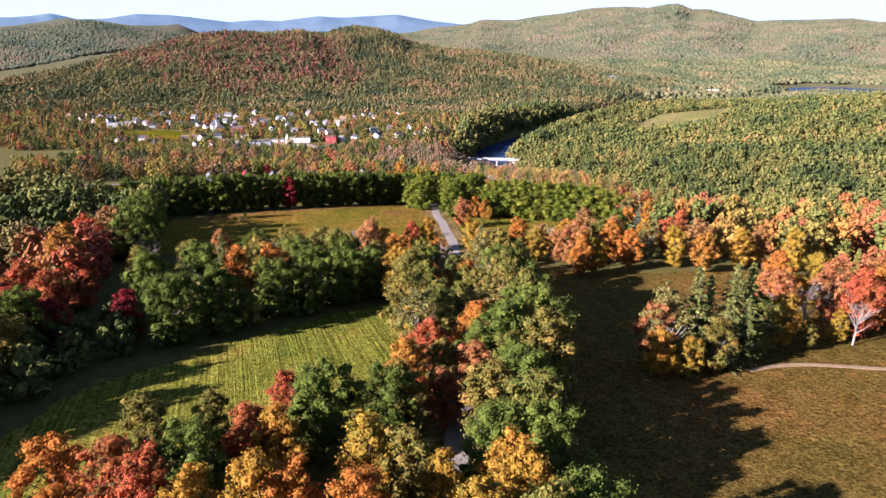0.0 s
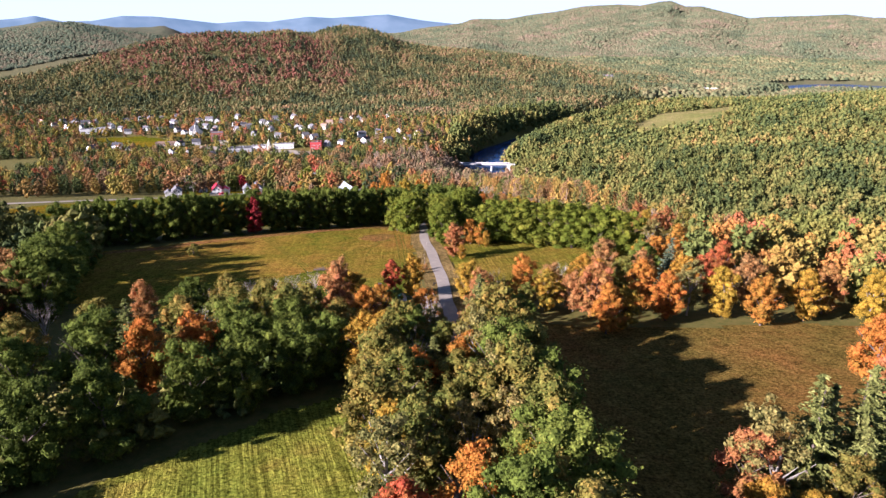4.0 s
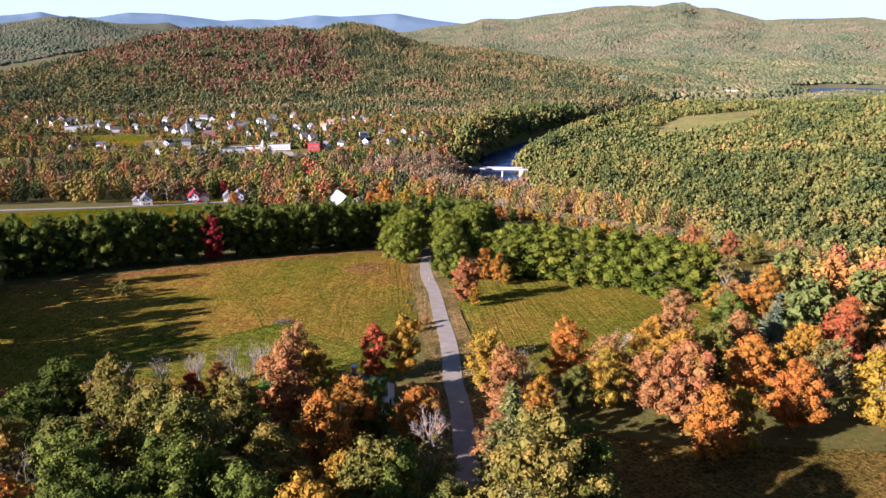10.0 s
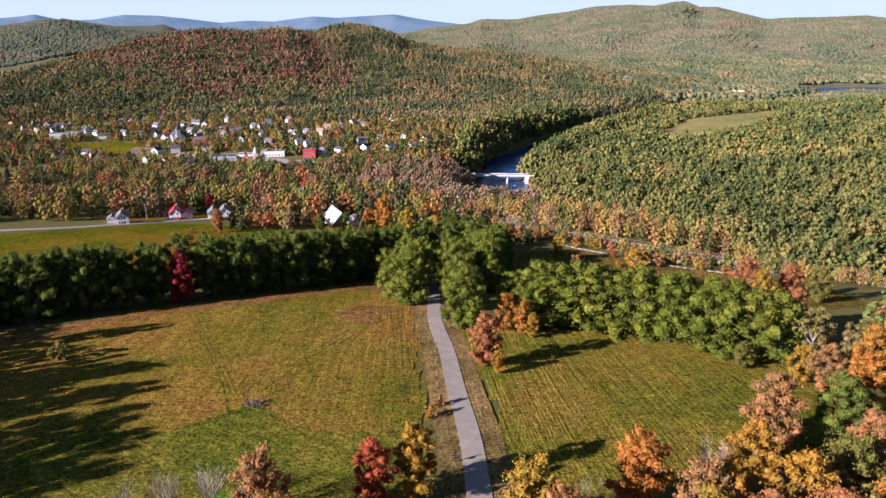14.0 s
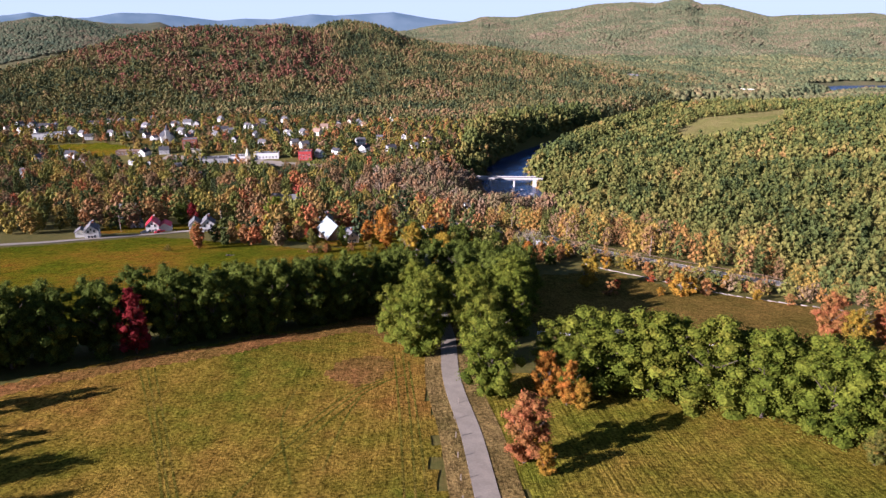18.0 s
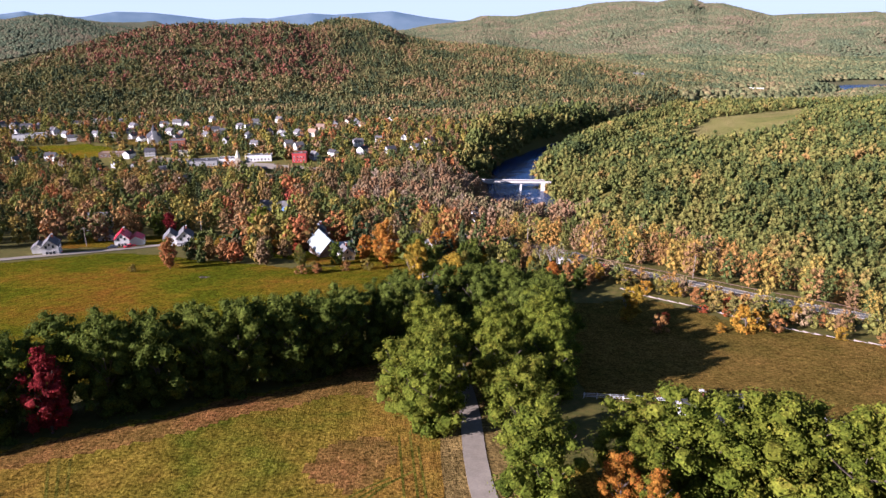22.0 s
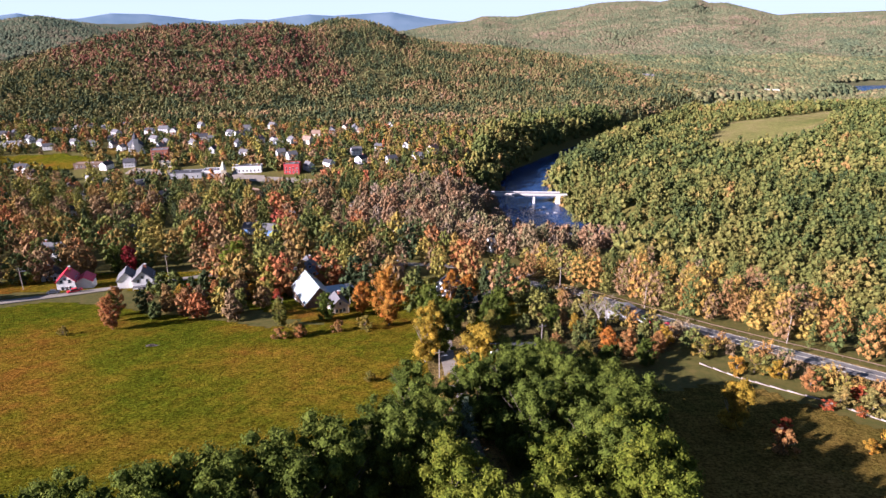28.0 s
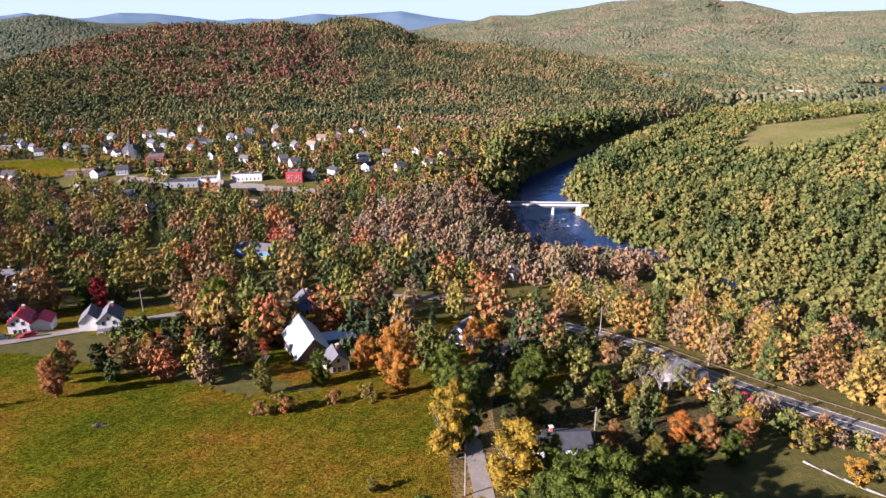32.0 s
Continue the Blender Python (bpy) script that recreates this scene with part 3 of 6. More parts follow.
field("sports_field", ((-470, 905), (-395, 895), (-380, 930), (-440, 960), (-500, 950)), MEADOW, "green playing field at the edge of the town", 5, 0.8)
field("town_common", ((-420, 960), (-300, 935), (-290, 955), (-400, 990)), PASTURE, "dry open ground in the town", 5, 0.8)
field("town_street", ((-330, 868), (-120, 838), (-118, 850), (-200, 866), (-330, 888)), ASPHALT, "paved main street of the town", 5, 0.9, "road")

# ---- roads ----
LANE = ((-2, 40), (0, 90), (1.5, 140), (1, 180), (-0.5, 210), (-2, 222), (-3, 238), (-4.2, 250), (-6.2, 265), (-8.6, 287), (-11.6, 305), (-13, 318), (-14, 341), (-17, 370), (-21, 400), (-24.5, 430), (-27, 465), (-20, 500), (-5, 530), (10, 560))
strip("lane_verge", LANE, 11.5, VERGE, "dry grass verges beside the lane", 0.20, 0.35, "verge")
strip("lane", LANE, 3.9, ASPHALT, "narrow pale asphalt country lane", 0.29, 0.3)
ROUTE = ((-20, 570), (5, 538), (25, 517), (39, 489), (52, 469.5), (65, 453), (85, 432), (110, 412), (145, 392), (200, 370), (270, 350))
strip("highway_verge", ROUTE, 10, VERGE, "dry gravelly highway shoulder", 0.2, 0.1, "verge")
strip("highway", ROUTE, 7.4, HIGHWAY, "two-lane asphalt highway above the river", 0.32, 0.4)
strip("edge_line", ROUTE, 0.22, LINE, "worn white edge line", 0.34, 0.02, "road marking", offset=3.3)
strip("edge_line", ROUTE, 0.22, LINE, "worn white edge line", 0.34, 0.02, "road marking", offset=-3.3)
strip("centre_line", ROUTE, 0.3, LINE, "worn yellow centre line", 0.34, 0.02, "road marking")
VILLAGE = ((-300, 440), (-222, 474), (-200, 489), (-174, 510), (-148, 534), (-120, 556), (-60, 575), (-20, 570))
strip("village_road", VILLAGE, 6.2, ASPHALT, "grey asphalt village road", 0.3, 0.4)
strip("dirt_path", ((58, 117.5), (62, 119.5), (67, 121), (74, 121.5), (87, 120), (120, 117)), 1.5, GRAVEL, "sandy farm track across the field", 0.24, 0.15, "path")

for line in (((-83, 315), (-68, 289), (-53, 261), (-47, 246)), ((-80, 316), (-65.5, 289), (-50.5, 261)), ((-81.5, 315.5), (-66.8, 289), (-51.8, 261)), ((-26.5, 326), (-22, 292), (-18, 258)), ((-24.5, 326), (-20, 292), (-16.4, 258)),
             ((-22.8, 322), (-18.6, 292), (-15, 262)), ((-25, 312), (-32, 304), (-41, 281), (-46, 262)), ((-26.5, 312), (-33.6, 304), (-42.8, 281)), ((-23, 314), (-30, 305), (-39, 281)), ((-31, 302), (-32.5, 292), (-33, 274)), ((-45, 306), (-44, 290), (-37, 270))):
    strip("tractor_track", line, 0.42, TRACK, "darker tractor track pressed into the stubble", 0.17, 0.04, "track")

# ---- river and lake ----
water_mat, wn, wl, wb = nodes_of("river_water", 0.16, 0, 0.22)
wb.inputs["Base Color"].default_value = (0.015, 0.045, 0.11, 1)
wrip = noise_node(wn, wl, 0.35, 4.0, rough=0.65, stretch=((1.0, 2.0, 1.0), 10))
bumpn(wn, wl, wb, wrip, 0.8, 0.6)
wl.new(ramp_out(wn, wl, noise_node(wn, wl, 0.05, 4.0), ((0.006, 0.024, 0.07), (0.016, 0.045, 0.115)), (0.35, 0.7)), wb.inputs["Base Color"])
wv, wf = [], []
rv = [Vector(p) for p in RIVER]
for i, p in enumerate(rv):
    d = (rv[min(len(rv) - 1, i + 1)] - rv[max(0, i - 1)]).normalized()
    wv += [(p.x + d.y * s * 52, p.y - d.x * s * 52, WATER) for s in (-1, 1)]
    if i:
        wf.append((2 * i - 2, 2 * i - 1, 2 * i + 1, 2 * i))
river = tagged(new("river", mesh_of("river", wv, wf, [water_mat])), "deep blue river with ripples", "water", kind="structure")
lake_pts = [(1045 + 235 * math.cos(a), 1850 + 175 * math.sin(a), WATER + 1.0) for a in np.linspace(0, math.tau, 40, endpoint=False)]
lake_mat, ln, ll, lb = nodes_of("lake_water", 0.2, 0, 0.1)
ll.new(ramp_out(ln, ll, noise_node(ln, ll, 0.02, 3.0), ((0.012, 0.05, 0.14), (0.025, 0.075, 0.18)), (0.35, 0.7)), lb.inputs["Base Color"])
bumpn(ln, ll, lb, noise_node(ln, ll, 0.3, 3.0), 0.5, 0.4)
lake = tagged(new("lake", mesh_of("lake", lake_pts, [tuple(range(40))], [lake_mat])), "blue lake among far woods", "water", kind="structure")


# ---- trees ----
def crown_clumps(rng, form, h, r):
    """Middles and sizes of the leafy boughs that make up a crown of that form."""
    out = []
    n = {"round": 76, "broad": 84, "column": 66, "bush": 18, "open": 60}[form]
    base = {"round": 0.08, "broad": 0.03, "column": 0.05, "bush": 0.02, "open": 0.16}[form]
    lean = rng.normal(0, 0.06, 2)
    for i in range(n):
        u = (i + rng.random()) / n
        prof = {"round": math.sin(math.pi * (0.10 + 0.86 * u)) ** 0.75, "broad": math.sin(math.pi * (0.16 + 0.74 * u)) ** 0.6,
                "column": math.sin(math.pi * (0.12 + 0.84 * u)) ** 0.5,
                "bush": math.sin(math.pi * (0.25 + 0.68 * u)) ** 0.8, "open": math.sin(math.pi * (0.15 + 0.8 * u)) ** 0.6}[form]
        a = i * 2.39996 + rng.normal(0, 0.5)
        rr = r * prof * (rng.uniform(0.35, 0.86) if i % 4 else rng.uniform(0.0, 0.4))
        z = h * (base + (1 - base) * (0.05 + 0.88 * u)) + rng.normal(0, 0.03 * h)
        s = r * rng.uniform(0.15, 0.27) * (1.3 if form == "column" else 1.0) * (0.75 if form in ("cone", "open") else 1.0) * (1.15 - 0.35 * u)
        out.append((rr * math.cos(a) + lean[0] * z, rr * math.sin(a) + lean[1] * z, min(z, h - 0.6 * s), s))
    return out


def sprays(rng, clumps, per, size, flat=0.78):
    """Bent four-cornered sprays of leaves over the outside of each bough."""
    n = per * len(clumps)
    c = np.repeat(np.array([k[:3] for k in clumps]), per, 0)
    s = np.repeat(np.array([k[3] for k in clumps]), per)[:, None]
    d = rng.normal(0, 1, (n, 3))
    d[:, 2] = d[:, 2] * 0.8 + 0.25
    d /= np.linalg.norm(d, axis=1)[:, None]
    p = c + d * s * rng.uniform(0.6, 1.25, (n, 1)) * np.array((1, 1, flat))
    nrm = d * 1.0 + rng.normal(0, 0.36, (n, 3)) + np.array((0, 0, 0.2))
    nrm /= np.linalg.norm(nrm, axis=1)[:, None]
    t = np.cross(nrm, rng.normal(0, 1, (n, 3)))
    t /= np.linalg.norm(t, axis=1)[:, None] + 1e-9
    b = np.cross(nrm, t)
    k = size * rng.uniform(0.6, 1.35, (n, 1))
    w = k * rng.uniform(0.55, 0.95, (n, 1))
    v = np.stack([p - t * k, p - b * w + nrm * k * 0.25, p + t * k, p + b * w + nrm * k * 0.25], 1).reshape(-1, 3)
    return v


def cores(rng, clumps, fill=0.74):
    """A rough solid lump inside each bough, so that no light shows through it."""
    ico_v, ico_f = LUMP
    c = np.array([k[:3] for k in clumps])[:, None]
    s = np.array([k[3] for k in clumps])[:, None, None] * fill
    v = c + ico_v[None] * s * (1 + rng.uniform(-0.34, 0.34, (len(clumps), len(ico_v), 1))) * np.array((1, 1, 0.8))
    f = ico_f[None] + (np.arange(len(clumps)) * len(ico_v))[:, None, None]
    return v.reshape(-1, 3), f.reshape(-1, 3)


def hull_faces(v):
    """The triangles of a small regular solid, wound outwards."""
    out = []
    d = min(np.linalg.norm(v[0] - q) for q in v[1:]) * 1.05
    for i, j, k in itertools.combinations(range(len(v)), 3):
        if max(np.linalg.norm(v[i] - v[j]), np.linalg.norm(v[j] - v[k]), np.linalg.norm(v[i] - v[k])) < d:
            out.append((i, j, k) if np.dot(np.cross(v[j] - v[i], v[k] - v[i]), v[i]) > 0 else (i, k, j))
    return np.array(out)


OCTA = (np.array(((1, 0, 0), (0, 1, 0), (-1, 0, 0), (0, -1, 0), (0, 0, 1), (0, 0, -1)), float), np.array([(a, (a + 1) % 4, 4) for a in range(4)] + [((a + 1) % 4, a, 5) for a in range(4)]))
GOLDEN = (1 + 5 ** 0.5) / 2
LUMP_V = np.array([(0, p, q * GOLDEN) for p in (-1, 1) for q in (-1, 1)] + [(p, q * GOLDEN, 0) for p in (-1, 1) for q in (-1, 1)] + [(q * GOLDEN, 0, p) for p in (-1, 1) for q in (-1, 1)]) / math.hypot(1, GOLDEN)
LUMP = (LUMP_V, hull_faces(LUMP_V))
TENT = (np.array([(math.cos(k * 1.2566), math.sin(k * 1.2566), -0.5) for k in range(5)] + [(0, 0, 0.6)]), np.array([(k, (k + 1) % 5, 5) for k in range(5)]))
CAP = (np.array([(math.cos(k * 1.2566), math.sin(k * 1.2566), -0.7) for k in range(5)] + [(0.78 * math.cos(k * 1.2566 + 0.63), 0.78 * math.sin(k * 1.2566 + 0.63), 0.28) for k in range(5)] + [(0, 0, 0.85)]),
       np.array([(k, (k + 1) % 5, 5 + k) for k in range(5)] + [((k + 1) % 5, 5 + (k + 1) % 5, 5 + k) for k in range(5)] + [(5 + k, 5 + (k + 1) % 5, 10) for k in range(5)]))


def leafy_mesh(name, quads_v, core_v, core_f, mat):
    """Sprays (four corners each) and lumps joined into one mesh of triangles."""
    n = len(quads_v) // 4
    o = np.arange(n)[:, None] * 4
    tri = np.concatenate([o + np.array((0, 1, 2)), o + np.array((0, 2, 3))])
    v = np.concatenate([quads_v, core_v])
    return mesh_arrays(name, v, np.concatenate([tri.ravel(), core_f.ravel() + len(quads_v)]), 3, mat)


def needles(rng, h, r):
    """Tiers of drooping boughs with flat sprays, for a pine or spruce."""
    v = []
    tiers = 19
    for i in range(tiers):
        u = i / (tiers - 1)
        z0, reach = h * (0.10 + 0.88 * u), r * (1.05 - u) ** 0.8 * rng.uniform(0.8, 1.1)
        for j in range(11 - int(5 * u)):
            a = rng.uniform(0, math.tau)
            ca, sa = math.cos(a), math.sin(a)
            L = reach * rng.uniform(0.7, 1.15)
            for q in range(9):
                f = (q + 0.6) / 9
                x, z = L * f, z0 - 0.22 * L * f + 0.18 * L * f * f
                k = 0.60 * (1.1 - 0.45 * f) * (0.6 + 0.5 * (1 - u))
                c = np.array((ca * x, sa * x, z)) + rng.normal(0, 0.14, 3)
                t = np.array((ca, sa, -0.15)) + rng.normal(0, 0.35, 3)
                s = np.array((-sa, ca, 0)) + rng.normal(0, 0.3, 3)
                v += [c - t * k, c - s * k * 0.6 + (0, 0, 0.1), c + t * k, c + s * k * 0.6 + (0, 0, 0.1)]
    return np.array(v)


def trunk_mesh(rng, name, h, r, form, mat):
    bm = bmesh.new()
    w = 0.016 * h + 0.06
    top = 0.92 if form == "cone" else 0.62
    bend = rng.normal(0, 0.02 * h, 2)
    pts = [(0, 0, -1.0), (0, 0, 0.12 * h), (bend[0] * 0.5, bend[1] * 0.5, 0.4 * h), (bend[0], bend[1], top * h)]
    add_tube(bm, pts, [w * 1.3, w, w * 0.7, w * 0.25], 7)
    for i in range(0 if form == "cone" else 7):
        a = i * 2.4 + rng.normal(0, 0.3)
        z = h * rng.uniform(0.25, 0.5)
        e = r * rng.uniform(0.4, 0.75)
        add_tube(bm, [(0, 0, z), (e * 0.5 * math.cos(a), e * 0.5 * math.sin(a), z + 0.14 * h), (e * math.cos(a), e * math.sin(a), z + 0.30 * h)],
                 [w * 0.45, w * 0.3, w * 0.08], 4)
    me = bpy.data.meshes.new(name)
    bm.to_mesh(me)
    bm.free()
    me.materials.append(mat)
    return me


def bare_mesh(rng, h, r):
    """Fine bare twigs, forking upwards."""
    v, f = [], []

    def twig(p, d, length, w, depth):
        q = p + d * length
        s = np.cross(d, (0.3, 0.5, 0.2))
        s /= np.linalg.norm(s) + 1e-9
        t = np.cross(d, s)
        k = len(v)
        for m in range(3):
            a = m * math.tau / 3
            o = s * math.cos(a) + t * math.sin(a)
            v.append(p + o * w)
            v.append(q + o * w * 0.55)
        for m in range(3):
            a, b = 2 * m, 2 * ((m + 1) % 3)
            f.append((k + a, k + b, k + b + 1, k + a + 1))
        if depth:
            for _ in range(3 if depth > 1 else 4):
                e = d + rng.normal(0, 0.42, 3) + np.array((0, 0, 0.12))
                twig(p + d * length * rng.uniform(0.55, 1.0), e / np.linalg.norm(e), length * rng.uniform(0.55, 0.8), w * 0.55, depth - 1)

    for i in range(7):
        a = i * 0.9 + rng.normal(0, 0.2)
        e = np.array((math.cos(a) * 0.55, math.sin(a) * 0.55, rng.uniform(0.7, 1.3)))
        twig(np.array((0, 0, h * rng.uniform(0.25, 0.5))), e / np.linalg.norm(e), h * 0.22, 0.07, 3)
    return mesh_arrays("twigs", np.array(v), np.array(f).ravel(), 4, LEAF["twig"])


FORMS = {  # form: height, half width
    "round": (15.0, 6.0), "broad": (17.0, 7.6), "column": (15.0, 4.9), "cone": (18.0, 5.4), "bush": (4.0, 2.6), "open": (15.0, 5.4), "bare": (13.0, 4.6)}
KIND = {"orange": "round", "gold": "round", "yellow": "column", "red": "round", "scarlet": "column", "pink": "round", "brown": "round", "olive": "round",
        "pale": "open", "green": "broad", "lime": "broad", "oak": "broad", "pine": "cone", "blue": "cone", "twig": "bare"}
WORDS = {"orange": "maple with orange autumn leaves", "gold": "maple turning gold and green", "yellow": "tall tree with yellow leaves",
         "red": "maple with red-orange autumn leaves", "scarlet": "maple with deep crimson leaves", "pink": "maple with salmon-pink leaves",
         "brown": "hardwood with russet brown leaves", "olive": "hardwood with olive-green leaves just turning", "pale": "thin-crowned tree with pale green leaves",
         "green": "broad green hardwood in full leaf", "lime": "broad maple with fresh green, yellowing leaves", "oak": "dark green oak in full leaf",
         "pine": "tall grey-green white pine", "blue": "blue-green spruce with dense boughs", "twig": "bare grey tree that has shed its leaves"}
crown_cache, trunk_cache, tree_count = {}, {}, {}


def crown_of(form, tint, variant):
    key = (form, tint, variant)
    if key not in crown_cache:
        h, r = FORMS[form]
        rng = np.random.default_rng(100 + 17 * variant + len(form) * 7)
        if form == "bare":
            crown_cache[key] = bare_mesh(rng, h, r)
        else:
            if form == "cone":
                v = needles(rng, h, r)
            else:
                per, size = {"bush": (44, 0.18), "open": (48, 0.20), "column": (60, 0.20), "broad": (78, 0.19)}.get(form, (60, 0.20))
                boughs = crown_clumps(rng, form, h, r)
                v = sprays(rng, boughs, per, size)
                crown_cache[key] = leafy_mesh("crown_" + form, v, *cores(rng, boughs, 0.5 if form == "open" else 0.68), LEAF[tint])
                return crown_cache[key]
            crown_cache[key] = mesh_arrays("crown_" + form, v, np.arange(len(v)), 4, LEAF[tint])
    return crown_cache[key]


def trunk_of(form, variant, mat):
    key = (form, variant, mat.name)
    if key not in trunk_cache:
        trunk_cache[key] = trunk_mesh(np.random.default_rng(7 + variant), "trunk_" + form, *FORMS[form], form, mat)
    return trunk_cache[key]


rtree = random.Random(5)


def tree(x, y, h, tint, form="", group="", wide=1.0, words=""):
    form = form or KIND[tint]
    variant = rtree.randrange(4)
    s = h / FORMS[form][0]
    name = {"cone": "conifer_tree", "bush": "shrub", "bare": "bare_tree"}.get(form, "deciduous_tree")
    top = new(name)
    top.matrix_basis = pose(x, y, ground_z(x, y), rtree.uniform(-2, 2), rtree.uniform(-2, 2), rtree.uniform(0, 360)) @ Matrix.Diagonal((s * wide, s * wide, s, 1))
    label = words or (WORDS[tint] if form != "bush" else WORDS[tint].replace("maple", "shrub").replace("hardwood", "shrub").replace("oak", "shrub").replace("tall tree", "shrub").replace("broad ", "low "))
    tagged(top, label, "shrub" if form == "bush" else "tree", group)
    put("trunk", trunk_of(form, variant, BARK_PALE if tint in ("pale", "yellow", "twig") and form != "bush" else BARK), top)
    put("crown", crown_of(form, tint, variant), top)
    return top


def stand(poly, spacing, tints, hts, seed, group, wide=1.0, keep_off=()):
    """A wood: trees scattered over a polygon, no two closer than the spacing."""
    rnd = random.Random(seed)
    xs, ys = [p[0] for p in poly], [p[1] for p in poly]
    got = []
    for _ in range(int(14 * (max(xs) - min(xs)) * (max(ys) - min(ys)) / spacing ** 2)):
        x, y = rnd.uniform(min(xs), max(xs)), rnd.uniform(min(ys), max(ys))
        if not bool(inside(list(poly), np.array(x), np.array(y))):
            continue
        if any((x - a) ** 2 + (y - b) ** 2 < spacing ** 2 for a, b in got + list(keep_off)):
            continue
        got.append((x, y))
        tint = rnd.choice(tints.split())
        tree(x, y, rnd.uniform(*hts), tint, group=group, wide=wide * rnd.uniform(0.85, 1.15))
    return got


def row(text, group, wide=1.0, form=""):
    """Trees one by one: tint x y height, tint x y height, ..."""
    got = []
    for item in text.split(","):
        tint, x, y, h = item.split()
        tree(float(x), float(y), float(h), tint, form, group, wide)
        got.append((float(x), float(y)))
    return got


# the foreground below the start
front = row("orange -49 64 14, red -41 63 14, red -37 63 13, green -33 68 14, olive -44 77 12, red -28 74 13, gold -24 73 13, gold -23 61 14, green -20 82 16, oak -10 83 15, gold -11 69 15, "
            "olive -6 66 14, orange -11 58 14, gold 7 66 14, green 5 72 16, orange -19 61 13, olive -36 82 11, red -29 94 9, gold 2 57 14, gold 8 62 14, gold -2 65 12, gold -31 60 12, olive 9 50 18, gold 12 44 19, olive 4 46 17, green 13 54 17, olive 10 36 19, green 11 70 16, olive 11 78 17, green 10 86 17, olive -4 48 15", "trees along the lane", 0.95)
lane_trees = row("olive 5 83 16, green 8 106 19, orange 3 112 16, orange -9 96 15, red -6 108 14, olive -10 172 16, olive -12 133 18, pale -8 118 18, olive -5 124 17, pine 7 186 17, pale 8 143 18, "
                 "pale 9 128 17, olive 1 146 15, olive -9 85 15, pink 3 98 13, pink -2 92 11, gold -15 174 13, olive 0 134 14, green -9 173 15, twig -5 188 13, orange -8 196 12, pale 6 178 16", "trees along the lane", 0.95)
lane_trees += row("olive 7 164 16, orange 2 152 15, orange 10 155 16, olive -12 151 17, gold -17 163 16, twig -7 161 14, pine -3 153 15, gold -26 208 13, orange -20 187 15, orange -18 199 12, green -15 202 10, "
                  "olive -8 143 17, orange -6 150 14, olive -12 158 16, brown 7 198 11, pale -4 178 13, olive 10 172 14, olive -2 168 13, brown 4 190 10, green 10 92 16, olive 9 99 15, gold 11 115 15, olive 11 135 16, green 11 149 15, olive 11 180 14, orange 10 192 12, green 4 104 15, olive -3 100 13, gold -8 127 14, pale 3 127 15, olive 4 137 16, orange 3 162 13, olive 12 108 17, green 12 122 17, olive 12 142 16, green 11 156 16, olive 14 100 19, green 14 114 19, olive 14 128 19, green 14 140 18, olive 14 152 18, olive 13 164 17, green 13 176 16", "trees along the lane", 0.95)
lane_trees += row("olive 7 165 20, pale 6 156 20, olive 9 175 19.5, pine 6 184 19, green 9 148 20, olive 10 138 20", "trees along the lane", 0.95)
row("brown -31 216 15, red -18 223.5 12.5, gold -12 226 13.5, twig -49 212 11, twig -54 209 11, twig -44 217 11, twig -39 219 11, brown -45 213 8, red -47 206 9, twig -58 204 11, brown -9 210 6, twig -36 223 9, twig -60 209 9, twig -64 214 8, twig -56 214 10, twig -51 218 9, twig -47 221 9, twig -42 223 8, twig -61 202 10, twig -66 208 9, twig -52 205 10, twig -40 211 10, twig -34 219 9, twig -69 203 9, brown -58 199 8", "trees round the farmhouse", 0.8)
belt = row("green -75 146 18, oak -67 155 18, orange -58 156 17, twig -52 169 16, olive -50 175 16, olive -42 184 18, olive -35 179 18, brown -30 203 16, oak -62 128 17, oak -54 135 17, scarlet -74 130 12, "
           "orange -51 163 16, green -46 170 17, pine -65 166 18, oak -33 170 17, oak -40 163 16, oak -46 148 16, oak -30 160 16, green -24 167 15, oak -38 152 15, olive -25 178 15, olive -58 176 16", "tree belt between the fields", 0.95)
stand(((-70, 165), (-60, 182), (-50, 190), (-30, 192), (-40, 204), (-70, 202), (-92, 185), (-90, 165)), 10.0, "olive olive green oak brown twig", (13, 16), 11, "tree belt between the fields", 0.95, belt)
west = row("red -116 190 19, red -92 130 16, orange -114 175 19, red -94 120 15, brown -118 207 19, red -97 151 17, scarlet -86 122 13, red -100 138 17, olive -84 106 14, oak -88 116 16, orange -106 160 19", "red maple wood at the field's side", 1.0)
west += row("oak -112 214 21, oak -116 224 21, oak -120 236 21, oak -108 206 20, oak -124 249 19", "red maple wood at the field's side", 1.0)
# the clump in the shaded field and the wood beyond it
row("pale 43 121 18, pine 48 122 21, pine 56 126 21.5, pink 40 122 14, gold 39 114 11, olive 51 117 12, pine 53 119 15, gold 44 114 9, pine 61 128 21, pine 51 125 19, pine 58 121 15", "clump in the field", 0.95)
row("gold 71 132 13, twig 80 141 16, pink 92 152 18, red 91 140 17, orange 84 164 16, yellow 95 168 16, yellow 85 136 8, olive 64 130 14, pink 74 142 16, twig 70 136 13, olive 62 125 8, orange 102 148 17, pink 106 158 16, twig 88 134 12, olive 76 131 7", "clump in the field", 0.95)
edge = row("gold 5 217 14, twig 11 215 13, orange 20 225 14, brown 28 219 13, pink 37 208 16.5, orange 38 195 14, gold 43 198 12, orange 51 213 16, orange 56 206 14, pale 63 210 16, yellow 72 209 15, brown 83 221 15, orange 79 202 14, "
           "brown 47 242 15, green 60 244 14, blue 66 238 16, red 83 239 15, brown 7 212 13", "wood edge beyond the shaded field", 0.95)
